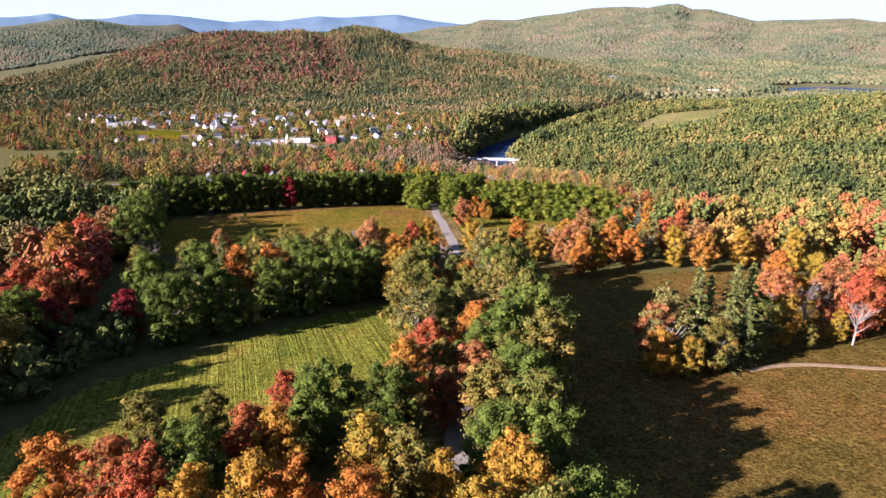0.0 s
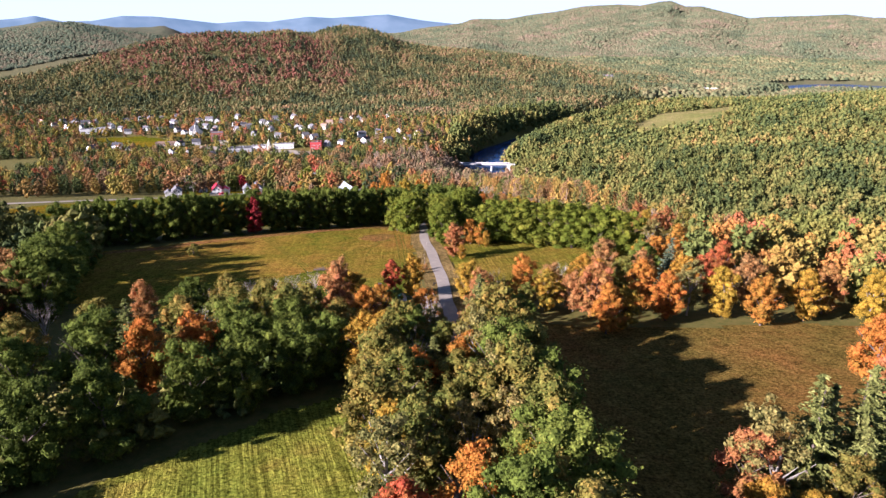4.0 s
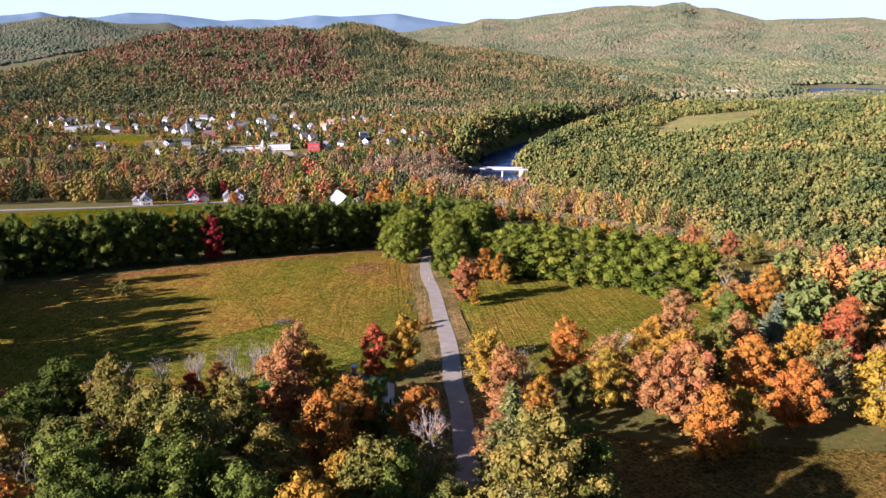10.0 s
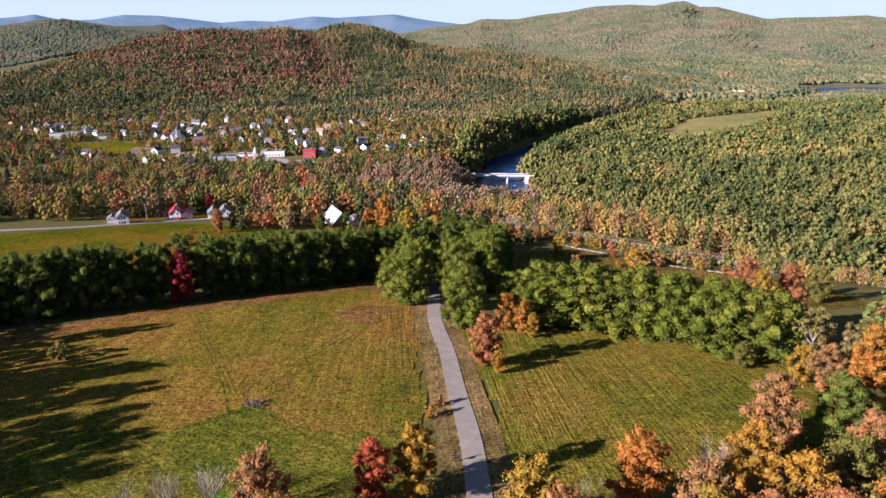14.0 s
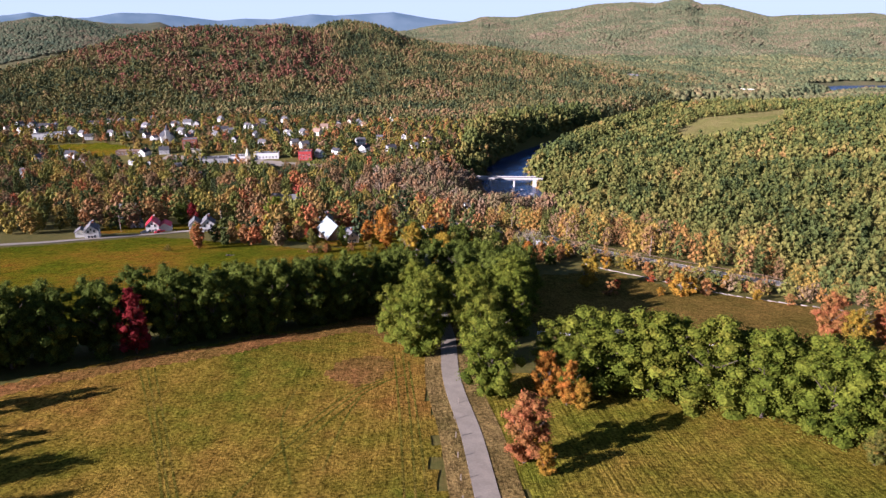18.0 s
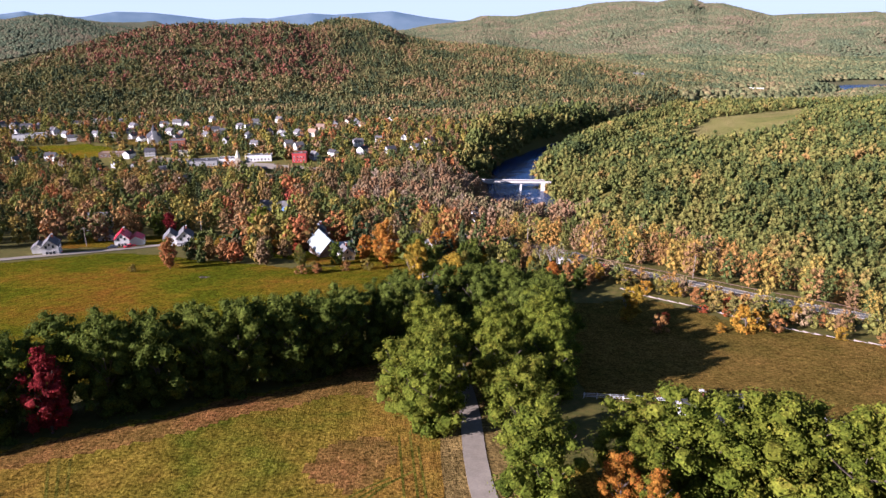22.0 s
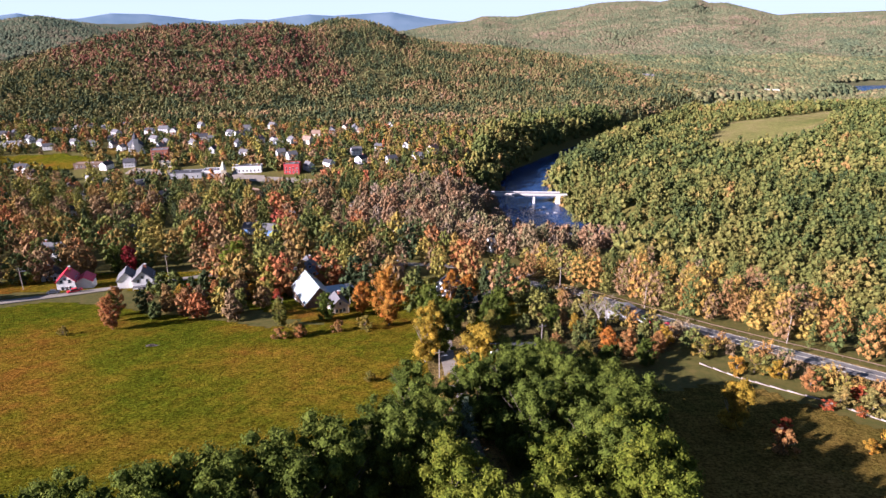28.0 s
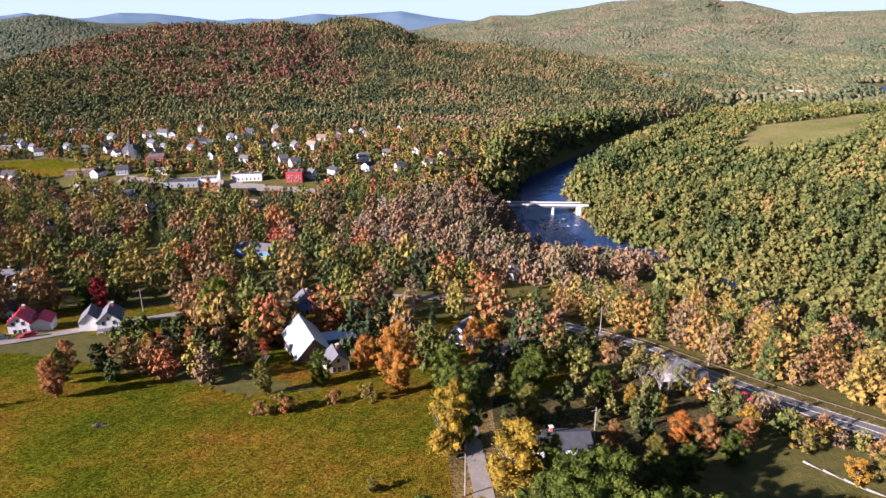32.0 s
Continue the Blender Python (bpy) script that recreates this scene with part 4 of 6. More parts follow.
edge += row("gold 26 213 13, twig 31 227 12, gold 40 220 14, gold 38 230 13, orange 66 252 14, orange 79 268 15, gold 92 206 15, pink 100 212 15, brown 55 230 14, olive 50 224 14, gold 66 224 14, red 74 228 14, yellow 108 205 15, gold 14 208 9, olive 20 212 9, brown 33 213 12", "wood edge beyond the shaded field", 0.95)
# the oak row below the stubble field
rnd_oak = random.Random(3)
for i in range(18):
    f = i / 17
    for k in range(2):
        ox, oy = -32 - 122 * f + rnd_oak.uniform(-1, 1) + 3.5 * k, np.interp(f, (0, 0.2, 0.47, 0.6, 1), (371, 350, 330, 317, 289)) + 10.5 * k + rnd_oak.uniform(-1, 1)
        if not (k == 0 and i == 8):
            tree(ox, oy, rnd_oak.uniform(18.5, 20.5), "oak", group="oak row", wide=0.84)
row("scarlet -88.5 325 17", "oak row", 0.75)
row("lime -20.5 327 18.5, lime -20 341 18, lime -26 335 17, lime -4 304 18, lime -5 322 18, lime -20 355 18, oak -10 388 19, oak -19 399 19, oak -5 405 18, lime -24 366 18, blue -22 386 16, oak -30 390 18, lime -7 371 16, oak -33 402 17, oak 3 396 16, lime -8 340 18, lime -7 352 17, lime -22 347 16, lime -10 360 17, brown 8 388 11, twig 11 378 9, oak 2 372 18, oak 5 384 18, oak 4 407 16, lime 3 345 17, lime 4 358 17, lime 2 362 19, lime 3 376 18, lime 2 349 17, oak 7 392 17, lime 7 369 19, oak 8 385 18, lime 5 356 18, oak -3 419 16, oak -12 412 17, oak -6 408 17, oak -9 421 14, oak 0 402 18, oak 8 402 17, oak -12 404 18, oak 0 380 18, oak 11 392 18, olive -25 414 9, olive -16 418 10", "trees arching over the lane", 0.9)
row("lime 11 312 15, lime 18 308 19, lime 28 306 19.5, lime 38 301 19.5, lime 47 296 19.5, lime 56 290 19, lime 65 286 18, lime 33 309 17, lime 52 298 17, lime 23 310 17, lime 43 303 17, lime 61 293 17, lime 12 306 13", "green hedge trees", 1.15)
row("pale 73 280 15, pale 82 279 14, gold 67 272 9, olive 58 279 7, brown 70 268 11", "green hedge trees", 0.95)
row("pink 0 278 13.5", "trees beside the lane", 0.95)
row("gold 3 274 6, orange 7 303 11, orange 10.5 300 10, gold 13 298 7, gold 2 279 7", "trees beside the lane", 0.85)
row("pink 81 304 13, pink 85 343 14, twig 92 341 12, pink 98 340 12, gold 88 336 11, gold 100 346 8, olive 104 335 12", "trees by the pasture", 0.9)
# round the houses below
row("yellow -32 441 18, oak -28 446 14,  orange -45 473 20, orange -56 487 12, lime -109 524 20, olive -102 520 15, gold -113 516 10, brown -137 482 11, pink -130 466 12, "
    "olive -134 475 11, green -66 479 10, olive -79 471 10, green -33 474 14, green -24 468 11, red -70 520 11, oak -92 522 10, twig -62 500 10, orange -20 500 12, oak -14 468 12, oak -10 480 12", "trees round the village houses", 0.8)
row("orange -26 503 13, twig -26 500 10, oak -30 462 13, oak 6 470 9, scarlet -167 552 14, oak -176 556 13, olive -126 548 14, red -88 500 6, olive -14 455 11, brown -118 492 8, gold -122 498 8, brown -110 500 9, olive -92 504 9, twig -84 488 7, green 80 586 17, green 89 593 16, olive 73 580 15, green 95 584 15", "trees round the village houses", 0.8)
row("yellow -19 429 17", "trees round the village houses", 1.1)
row("yellow 34.5 406 12.5, orange 17.5 447 9, brown 23 445 9, twig 20 470 12, twig 23 473 12, twig 17 474 11, brown 3 444 8, pink -4 435 6, green -12 430 12, green -5 427 10, gold 12 466 7, gold 18 462 6, olive 10 438 8, oak 14 432 9, oak 26 440 8, brown 31 446 8, oak 8 428 10", "trees by the pasture", 0.9)
row("red 44 403 4, brown 40.5 395 5, gold -11 252 2.6, brown -9.6 257 2.4, olive -98 279 5, gold 65 396 8, gold 70 400 6, brown 74 397 5.5, gold 58 396 3, pale 64 417 5, pale 69 413 6, red 60 415 3, red 66 412 2.6, "
    "pale 74 410 5, gold 48 435 5, red -120 503 7, red -113 508 6, gold -100 506 6, olive -72 461 5, brown -76 458 4, brown -70 460 4, olive -142 460 3", "shrubs", 1.0, "bush")
row("gold -116 498 6, brown -124 498 5, olive -45 428 3, gold 88 390 4, brown 96 384 4, olive 53 436 5, gold 57 432 5, brown 62 426 5, red 70 420 4, olive 80 412 5, gold 84 408 5, brown 90 402 4, olive 44 446 6, gold 36 456 6, olive -52 468 5, brown -60 466 4", "shrubs", 1.0, "bush")


# ---- woods too far off to count ----
def scatter(area, spacing, rng, keep, bank=27):
    xs, ys = [p[0] for p in area], [p[1] for p in area]
    x, y = np.meshgrid(np.arange(min(xs), max(xs), spacing), np.arange(min(ys), max(ys), spacing))
    x = (x + rng.uniform(-0.5, 0.5, x.shape) * spacing).ravel()
    y = (y + rng.uniform(-0.5, 0.5, y.shape) * spacing).ravel()
    ok = inside(list(area), x, y)
    gap, _ = river_gap(x, y)
    ok &= gap > bank
    if keep is not None:
        ok &= keep(x, y)
    return x[ok], y[ok]


def wood_object(name, v, loops, size, mat, tint, label, soft=False):
    me = mesh_arrays(name, v, loops, size, mat, soft)
    me.attributes.new("tree_tint", "FLOAT", "POINT").data.foreach_set("value", np.asarray(tint, np.float32))
    return tagged(new(name, me), label, "woodland", kind="stuff")


def leafy_wood(name, area, spacing, mat, tall, seed, label, boughs=8, per=8, spray=0.8, conifer=0.15, bank=25, keep=None, twiggy=0.0, spread=0.40, fill=0.72):
    """A wood as one object, each tree built of solid lumpy boughs fringed with sprays of leaves."""
    rng = np.random.default_rng(seed)
    x, y = scatter(area, spacing, rng, keep, bank)
    z, n = height(x, y), len(x)
    h = tall * rng.uniform(0.62, 1.3, n)
    pin = rng.random(n) < conifer
    r = h * np.where(pin, 0.24, spread) * rng.uniform(0.8, 1.2, n)
    u = (np.arange(boughs)[None] + rng.random((n, boughs))) / boughs
    prof = np.where(pin[:, None], (1.05 - u) ** 0.9, np.sin(math.pi * (0.14 + 0.80 * u)) ** 0.7)
    a = np.arange(boughs)[None] * 2.4 + rng.uniform(0, 6.3, (n, 1))
    rho = r[:, None] * prof * rng.uniform(0.25, 0.75, (n, boughs))
    c = np.stack([x[:, None] + rho * np.cos(a), y[:, None] + rho * np.sin(a), z[:, None] + h[:, None] * (0.10 + 0.80 * u)], -1)
    s = r[:, None] * (1.15 - 0.4 * u) * rng.uniform(0.42, 0.60, (n, boughs)) * (8.0 / boughs) ** 0.4
    d = rng.normal(0, 1, (n, boughs, per, 3)) + np.array((0, 0, 0.3))
    d /= np.linalg.norm(d, axis=-1, keepdims=True)
    p = c[:, :, None, :] + d * s[..., None, None] * rng.uniform(0.5, 1.2, (n, boughs, per, 1))
    nrm = d + rng.normal(0, 0.3, d.shape)
    nrm /= np.linalg.norm(nrm, axis=-1, keepdims=True)
    t = np.cross(nrm, rng.normal(0, 1, d.shape))
    t /= np.linalg.norm(t, axis=-1, keepdims=True) + 1e-9
    if twiggy:
        t = t * (1 - twiggy) + twiggy * (np.array((0, 0, 1.0)) + 0.5 * d)
        t /= np.linalg.norm(t, axis=-1, keepdims=True) + 1e-9
    b = np.cross(nrm, t) * (1 - 0.6 * twiggy)
    k = spray * (h / tall)[:, None, None, None] * rng.uniform(0.6, 1.3, (n, boughs, per, 1))
    v = np.stack([p - t * k, p - b * k * 0.75 + nrm * k * 0.25, p + t * k, p + b * k * 0.75 + nrm * k * 0.25], -2).reshape(-1, 3)
    iv, jf = OCTA
    lump = c[:, :, None, :] + iv[None, None] * s[..., None, None] * fill * rng.uniform(0.6, 1.4, (n, boughs, len(iv), 1))
    lf = jf[None] + (np.arange(n * boughs) * len(iv))[:, None, None]
    own = np.where(pin, rng.uniform(0, 0.25, n), rng.random(n))
    o = np.arange(len(v) // 4)[:, None] * 4
    tri = np.concatenate([(o + np.array((0, 1, 2))).ravel(), (o + np.array((0, 2, 3))).ravel(), lf.ravel() + len(v)])
    tint = np.concatenate([np.repeat(own, boughs * per * 4), np.repeat(own, boughs * len(iv))])
    return wood_object(name, np.concatenate([v, lump.reshape(-1, 3)]), tri, 3, mat, tint, label)


def far_wood(name, area, spacing, mat, size, seed, label, conifer=0.25, keep=None, bank=24, shape=CAP, squat=1.0):
    """A wood as one object: uneven crowns that close into a canopy, pointed where they are pines."""
    rng = np.random.default_rng(seed)
    x, y = scatter(area, spacing, rng, keep, bank)
    z = height(x, y)
    bv, bf = shape
    n, k = len(x), len(bv)
    s = size * rng.uniform(0.65, 1.3, n)
    pin = rng.random(n) < conifer
    rad = np.where(pin, 0.75, 1.2) * s
    tall = np.where(pin, 1.25, 0.8) * squat * s * rng.uniform(0.85, 1.15, n)
    v = np.repeat(bv[None], n, 0) * (1 + rng.uniform(-0.25, 0.25, (n, k, 1)))
    taper = np.where(pin[:, None], np.clip(1.15 - 0.6 * (v[:, :, 2] * 0.5 + 0.5), 0.2, 1.2), 1.0)
    v[:, :, 0] = v[:, :, 0] * taper * rad[:, None] + x[:, None]
    v[:, :, 1] = v[:, :, 1] * taper * rad[:, None] + y[:, None]
    v[:, :, 2] = v[:, :, 2] * tall[:, None] + (z + 0.75 * size)[:, None]
    f = (bf[None] + (np.arange(n) * k)[:, None, None]).reshape(-1)
    return wood_object(name, v.reshape(-1, 3), f, 3, mat, np.repeat(np.where(pin, rng.uniform(0, 0.3, n), rng.random(n)), k), label, True)


W_MIX = woods_material("woods_mixed", ((0.038, 0.05, 0.024), (0.06, 0.07, 0.028), (0.095, 0.093, 0.034), (0.145, 0.112, 0.044), (0.18, 0.105, 0.05), (0.16, 0.125, 0.075)), 0.011, 0.42, 2.2, 0.37, 0.4, 1.2)
W_GREEN = woods_material("woods_green", ((0.036, 0.05, 0.018), (0.062, 0.076, 0.021), (0.098, 0.10, 0.026), (0.138, 0.12, 0.032), (0.20, 0.115, 0.038)), 0.014, 0.42, 2.1, 0.45, 1.1)
W_RUST = woods_material("woods_rust", ((0.06, 0.07, 0.026), (0.115, 0.10, 0.045), (0.16, 0.115, 0.062), (0.19, 0.105, 0.05), (0.15, 0.11, 0.07), (0.18, 0.14, 0.10)), 0.02, 0.8, 0.6, 0.5, 1.4, 0.5)
W_RED = woods_material("woods_red", ((0.06, 0.07, 0.034), (0.10, 0.085, 0.04), (0.145, 0.078, 0.042), (0.165, 0.06, 0.042), (0.16, 0.10, 0.055)), 0.02, 0.5, 1.5)
W_GOLD = woods_material("woods_gold", ((0.05, 0.066, 0.02), (0.085, 0.098, 0.026), (0.15, 0.135, 0.032), (0.24, 0.165, 0.036), (0.24, 0.125, 0.034), (0.17, 0.10, 0.045), (0.17, 0.125, 0.07)), 0.02, 0.95, 0.4, 0.5, 2.2, 0.4)
W_TOWN = woods_material("woods_town", ((0.036, 0.048, 0.02), (0.05, 0.064, 0.02), (0.075, 0.086, 0.022), (0.12, 0.12, 0.026), (0.18, 0.15, 0.03), (0.20, 0.13, 0.032), (0.155, 0.095, 0.036), (0.14, 0.095, 0.05), (0.24, 0.105, 0.034), (0.25, 0.055, 0.036)), 0.012, 0.95, 0.5, 0.46, 1.6, 0.5)
# far mountain crowns: distance haze is mixed into the leaf colours, paler and greyer
W_FAR = woods_material("woods_far_hazed", ((0.07, 0.09, 0.05), (0.10, 0.112, 0.056), (0.145, 0.125, 0.068), (0.175, 0.125, 0.082)), 0.006, 0.4, 1.6, 0.5, 0.2, 2.5)
W_VALLEY = woods_material("woods_valley", ((0.05, 0.065, 0.032), (0.078, 0.09, 0.04), (0.115, 0.11, 0.048), (0.15, 0.118, 0.055), (0.175, 0.115, 0.06)), 0.008, 0.42, 1.8, 0.42, 0.3, 1.6)
W_WEST = woods_material("woods_west", ((0.04, 0.056, 0.036), (0.066, 0.08, 0.045), (0.10, 0.092, 0.055), (0.13, 0.09, 0.055)), 0.008, 0.42, 1.6, 0.45, 0.25, 1.5)
W_MAPLE = woods_material("woods_maple", ((0.06, 0.075, 0.026), (0.11, 0.10, 0.034), (0.19, 0.115, 0.038), (0.23, 0.085, 0.036), (0.25, 0.05, 0.036)), 0.02, 0.9, 0.5, 0.5, 2.4, 0.35)
W_AUTUMN = woods_material("woods_autumn", ((0.06, 0.08, 0.022), (0.11, 0.115, 0.026), (0.19, 0.135, 0.03), (0.27, 0.14, 0.03), (0.27, 0.10, 0.032), (0.22, 0.07, 0.04)), 0.02, 0.9, 0.4, 0.5, 2.4, 0.35)


def open_land(x, y):
    """Away from the clearing, the lake and the town's open ground."""
    c = ~inside([(262, 1040), (300, 1135), (365, 1230), (409, 1230), (510, 1268), (565, 1240), (470, 1172), (400, 1068), (350, 1048)], x, y)
    c &= np.hypot((x - 1045) / 200, (y - 1850) / 145) > 1
    c &= ~((np.abs(x - 619) < 40) & (np.abs(y - 1690) < 30)) & ~((np.abs(x - 384) < 20) & (np.abs(y - 1754) < 25))
    return c


# the right bank, the slope below the village, the town's trees, the hills
def near_highway(x, y):
    d = np.full(np.shape(x), 1e9)
    for line in (ROUTE, VILLAGE):
        for (ax, ay), (bx, by) in zip(line, line[1:]):
            ux, uy = bx - ax, by - ay
            s = np.clip(((x - ax) * ux + (y - ay) * uy) / (ux * ux + uy * uy), 0, 1)
            d = np.minimum(d, np.hypot(x - ax - s * ux, y - ay - s * uy))
    return d > 7


leafy_wood("west_wood", ((-82, 66), (-84, 40), (-130, 20), (-215, 110), (-235, 200), (-150, 204), (-112, 200), (-98, 160), (-90, 120), (-82, 92)), 9.0, W_MAPLE, 15.5, 31,
           "red maple wood beside the fields", 30, 16, 0.45, 0.06)
leafy_wood("west_oak_wood", ((-114, 196), (-118, 240), (-124, 268), (-152, 288), (-180, 306), (-240, 345), (-330, 390), (-420, 400), (-440, 200), (-240, 190), (-150, 204)), 9.0, W_GREEN, 17.5, 35,
           "dark green and russet wood beside the stubble", 20, 10, 0.6, 0.1)
leafy_wood("east_wood", ((92, 226), (78, 250), (84, 272), (100, 296), (150, 320), (230, 300), (280, 220), (230, 140), (150, 150), (128, 196), (112, 206), (106, 226)), 9.0, W_AUTUMN, 14.5, 32,
           "gold and orange wood beside the small field", 30, 16, 0.45, 0.1)
leafy_wood("roadside_wood", ((-5, 550), (15, 527), (39, 489), (65, 453), (110, 412), (200, 370), (330, 345), (330, 375), (230, 408), (150, 452), (100, 505), (60, 560), (10, 580)), 5.8, W_GOLD, 12.5, 21,
           "gold and russet trees between highway and river", 24, 17, 0.28, 0.08, fill=0.55, keep=near_highway, twiggy=0.4, spread=0.34)
leafy_wood("gorge_wood", ((48, 572), (62, 560), (102, 508), (152, 456), (232, 412), (330, 380), (350, 392), (238, 478), (146, 590), (122, 650), (84, 640)), 7.5, W_GREEN, 14.5, 45,
           "dark shaded trees on the steep river bank", 10, 8, 0.6, 0.2, bank=9)
leafy_wood("river_slope_wood", ((-30, 585), (30, 590), (80, 625), (140, 640), (88, 745), (24, 832), (0, 885), (-60, 830), (-110, 700)), 8.0, W_RUST, 13.5, 22,
           "russet and bare-grey hardwoods sloping to the river", 18, 12, 0.45, 0.05, bank=34, keep=lambda x, y: ~((x > 12) & (y > 765)), twiggy=0.55, spread=0.34)
leafy_wood("bank_wood", ((62, 880), (62, 830), (160, 620), (360, 405), (480, 300), (620, 560), (480, 720), (330, 840), (170, 900)), 7.2, W_GREEN, 12.5, 23,
           "green pine and hardwood forest across the river", 7, 7, 0.75, 0.3, bank=20)
leafy_wood("upper_bank_wood", ((62, 880), (170, 900), (330, 840), (480, 720), (620, 560), (900, 500), (1100, 800), (1000, 1350), (700, 1450), (420, 1440), (300, 1330), (120, 1090), (62, 1000)), 8.2, W_GREEN, 12.0, 33,
         "green pine and hardwood forest beyond the river", 3, 3, 1.3, 0.3, bank=17, keep=open_land)
leafy_wood("river_edge_wood", ((66, 950), (82, 1015), (112, 1080), (182, 1183), (258, 1285), (330, 1380), (370, 1360), (300, 1260), (220, 1150), (150, 1050), (110, 950)), 7.5, W_GREEN, 16.0, 42,
           "tall green trees on the far river bank", 8, 7, 0.8, 0.35, bank=11)
leafy_wood("left_bank_wood", ((10, 905), (20, 960), (44, 1030), (80, 1100), (150, 1205), (225, 1305), (180, 1330), (60, 1180), (0, 1060), (-15, 900)), 8.0, W_GREEN, 20.0, 36,
           "tall dark trees along the town's river bank", 8, 7, 0.8, 0.35, bank=22)

def red_top(x, y):
    return (np.hypot((x + 500) / 290, (y - 1560) / 190) + 0.45 * wave(x, y, 70, 2.0) < 1.05) & (wave(x, y, 9, 3.0) + 0.5 * wave(x, y, 31, 1.0) > -0.1)


def hill_front(x, y):
    """Up to the crest of the hill and a little over it."""
    return np.hypot(x + 5, y - 137) < np.interp((x + 5) / np.maximum(y - 137, 40), HILL_A, HILL_R) + 45


def village_gaps(x, y):
    k = near_highway(x, y)
    for hx, hy, hr in VILLAGE_HOUSES:
        k &= np.hypot(x - hx, y - hy + 5) > hr
    return k & ~(inside([(-400, 812), (-150, 790), (-140, 850), (-400, 890)], x, y) & (wave(x, y, 17, 3.0) > -0.35))


def town_gaps(x, y):
    k = (wave(x, y, 22, 7.0) > -0.5) & ~((x > -8) & (x < 40) & (y > 840) & (y < 912))
    for hx, hy in TOWN_SPOTS:
        k &= ~((np.abs(x - hx) < 8) & (y < hy + 7) & (y > hy - 21))
    k &= ~inside([(-470, 900), (-395, 890), (-375, 925), (-440, 962), (-505, 950)], x, y)
    k &= ~inside([(-420, 955), (-300, 930), (-285, 955), (-400, 992)], x, y)
    k &= ~(inside([(-400, 850), (-150, 815), (-140, 850), (-170, 875), (-220, 880), (-330, 905), (-400, 905)], x, y) & (wave(x, y, 17, 3.0) > -0.35))
    return k


TOWN_TEXT = ("-591 1065, -568 1054, -551 1041, -555 1060, -511 1018, -489 1004, -528 1099, -515 1094, -510 1116, -497 1122, -506 1139, -479 1126, -470 1164, -412 1104, -398 1113, -382 1104, -426 1038, "
             "-400 990, -384 975, -340 1064, -325 1054, -310 1039, -319 1007, -266 1000, -243 947, -250 1023, -441 893, -464 873, -357 890, -338 897, -259 709, -381 813, -336 791, -308 761, -320 824, "
             "-186 791, -215 642, -165 892, -149 908, -120 925, -90 925, -65 943, -51 972, -236 1030, -224 1007, -209 1010, -193 1016, -184 1113, -171 1138, -146 1106, -114 1164, -265 1136, -196 1076, "
             "-157 1128, -142 778, -155 739, -96 733, -620 1082, -640 1060, -440 1075, -360 1140, -290 1110, -605 1035, -575 1020, -545 1005, -455 1010, -470 985, -430 1000, -375 1035, -355 1020, -300 1075, -285 1060, -345 985, -280 965, -205 945, -190 930, -130 960, -110 985, -80 1000, -285 800, -350 850, -410 860, -250 770, -290 720, -330 740, -190 740, -420 780, -370 760, "
             "-222 582, -4 611, -60 660, -130 690")
TOWN_SPOTS = [tuple(float(v) for v in s.split()) for s in TOWN_TEXT.split(",")]
TOWN_BIG = [(-365, 968), (-320, 925), (-270, 858), (-248, 866), (-222, 880), (-303, 897), (-380, 900), (-226, 832), (-178, 880)]
VILLAGE_HOUSES = [(-76, 503, 15), (-65, 492, 9), (-28, 518, 9), (-150, 526, 13), (-178, 521, 12), (-198, 499, 12), (-8, 446, 14), (29, 484, 12), (-89, 552, 9), (-141, 652, 12), (-51, 546, 8)]
for spot in TOWN_SPOTS[-3:] + [(-215, 642), (-222, 582), (-4, 611)]:
    VILLAGE_HOUSES.append((spot[0], spot[1], 10))
leafy_wood("village_wood", ((-330, 470), (-240, 505), (-185, 535), (-150, 556), (-100, 500), (-40, 485), (0, 478), (15, 500), (-10, 545), (-20, 585), (-110, 700), (-60, 830), (-400, 820), (-420, 600)), 12.0, W_TOWN, 16.0, 24,
           "mixed autumn trees among the village houses", 26, 19, 0.35, 0.12, fill=0.6, keep=village_gaps, twiggy=0.15, spread=0.42)
leafy_wood("town_wood", ((-400, 815), (-60, 825), (60, 890), (60, 960), (80, 1040), (110, 1110), (-40, 1150), (-420, 1180), (-760, 1180), (-760, 900), (-560, 800)), 9.0, W_TOWN, 10.0, 25,
           "russet and green trees among the town roofs", 7, 6, 0.8, 0.12, keep=town_gaps)
leafy_wood("hill_wood", ((-1250, 1080), (-760, 1120), (-420, 1175), (-40, 1150), (80, 1130), (230, 1330), (420, 1510), (560, 1780), (330, 2100), (0, 2120), (-600, 2060), (-1000, 1900), (-1400, 1700)), 8.2, W_MIX, 11.0, 26,
         "mixed autumn forest on the hill behind the town", 3, 2, 1.5, 0.15, keep=lambda x, y: open_land(x, y) & ~red_top(x, y) & hill_front(x, y))
leafy_wood("red_hill_wood", ((-1250, 1080), (-760, 1120), (-420, 1175), (-250, 1300), (-200, 1900), (-600, 1960), (-1000, 1900), (-1400, 1700)), 8.2, W_RED, 11.0, 27,
         "red maples over the top of the hill", 3, 2, 1.5, 0.1, keep=lambda x, y: red_top(x, y) & hill_front(x, y))
far_wood("valley_wood", ((420, 1450), (700, 1460), (1000, 1360), (1500, 1300), (1900, 2100), (1300, 2500), (300, 2500), (0, 2160), (300, 1900), (400, 1600)), 9.4, W_VALLEY, 6.6, 28,
         "mixed forest over the valley floor", 0.2, open_land)
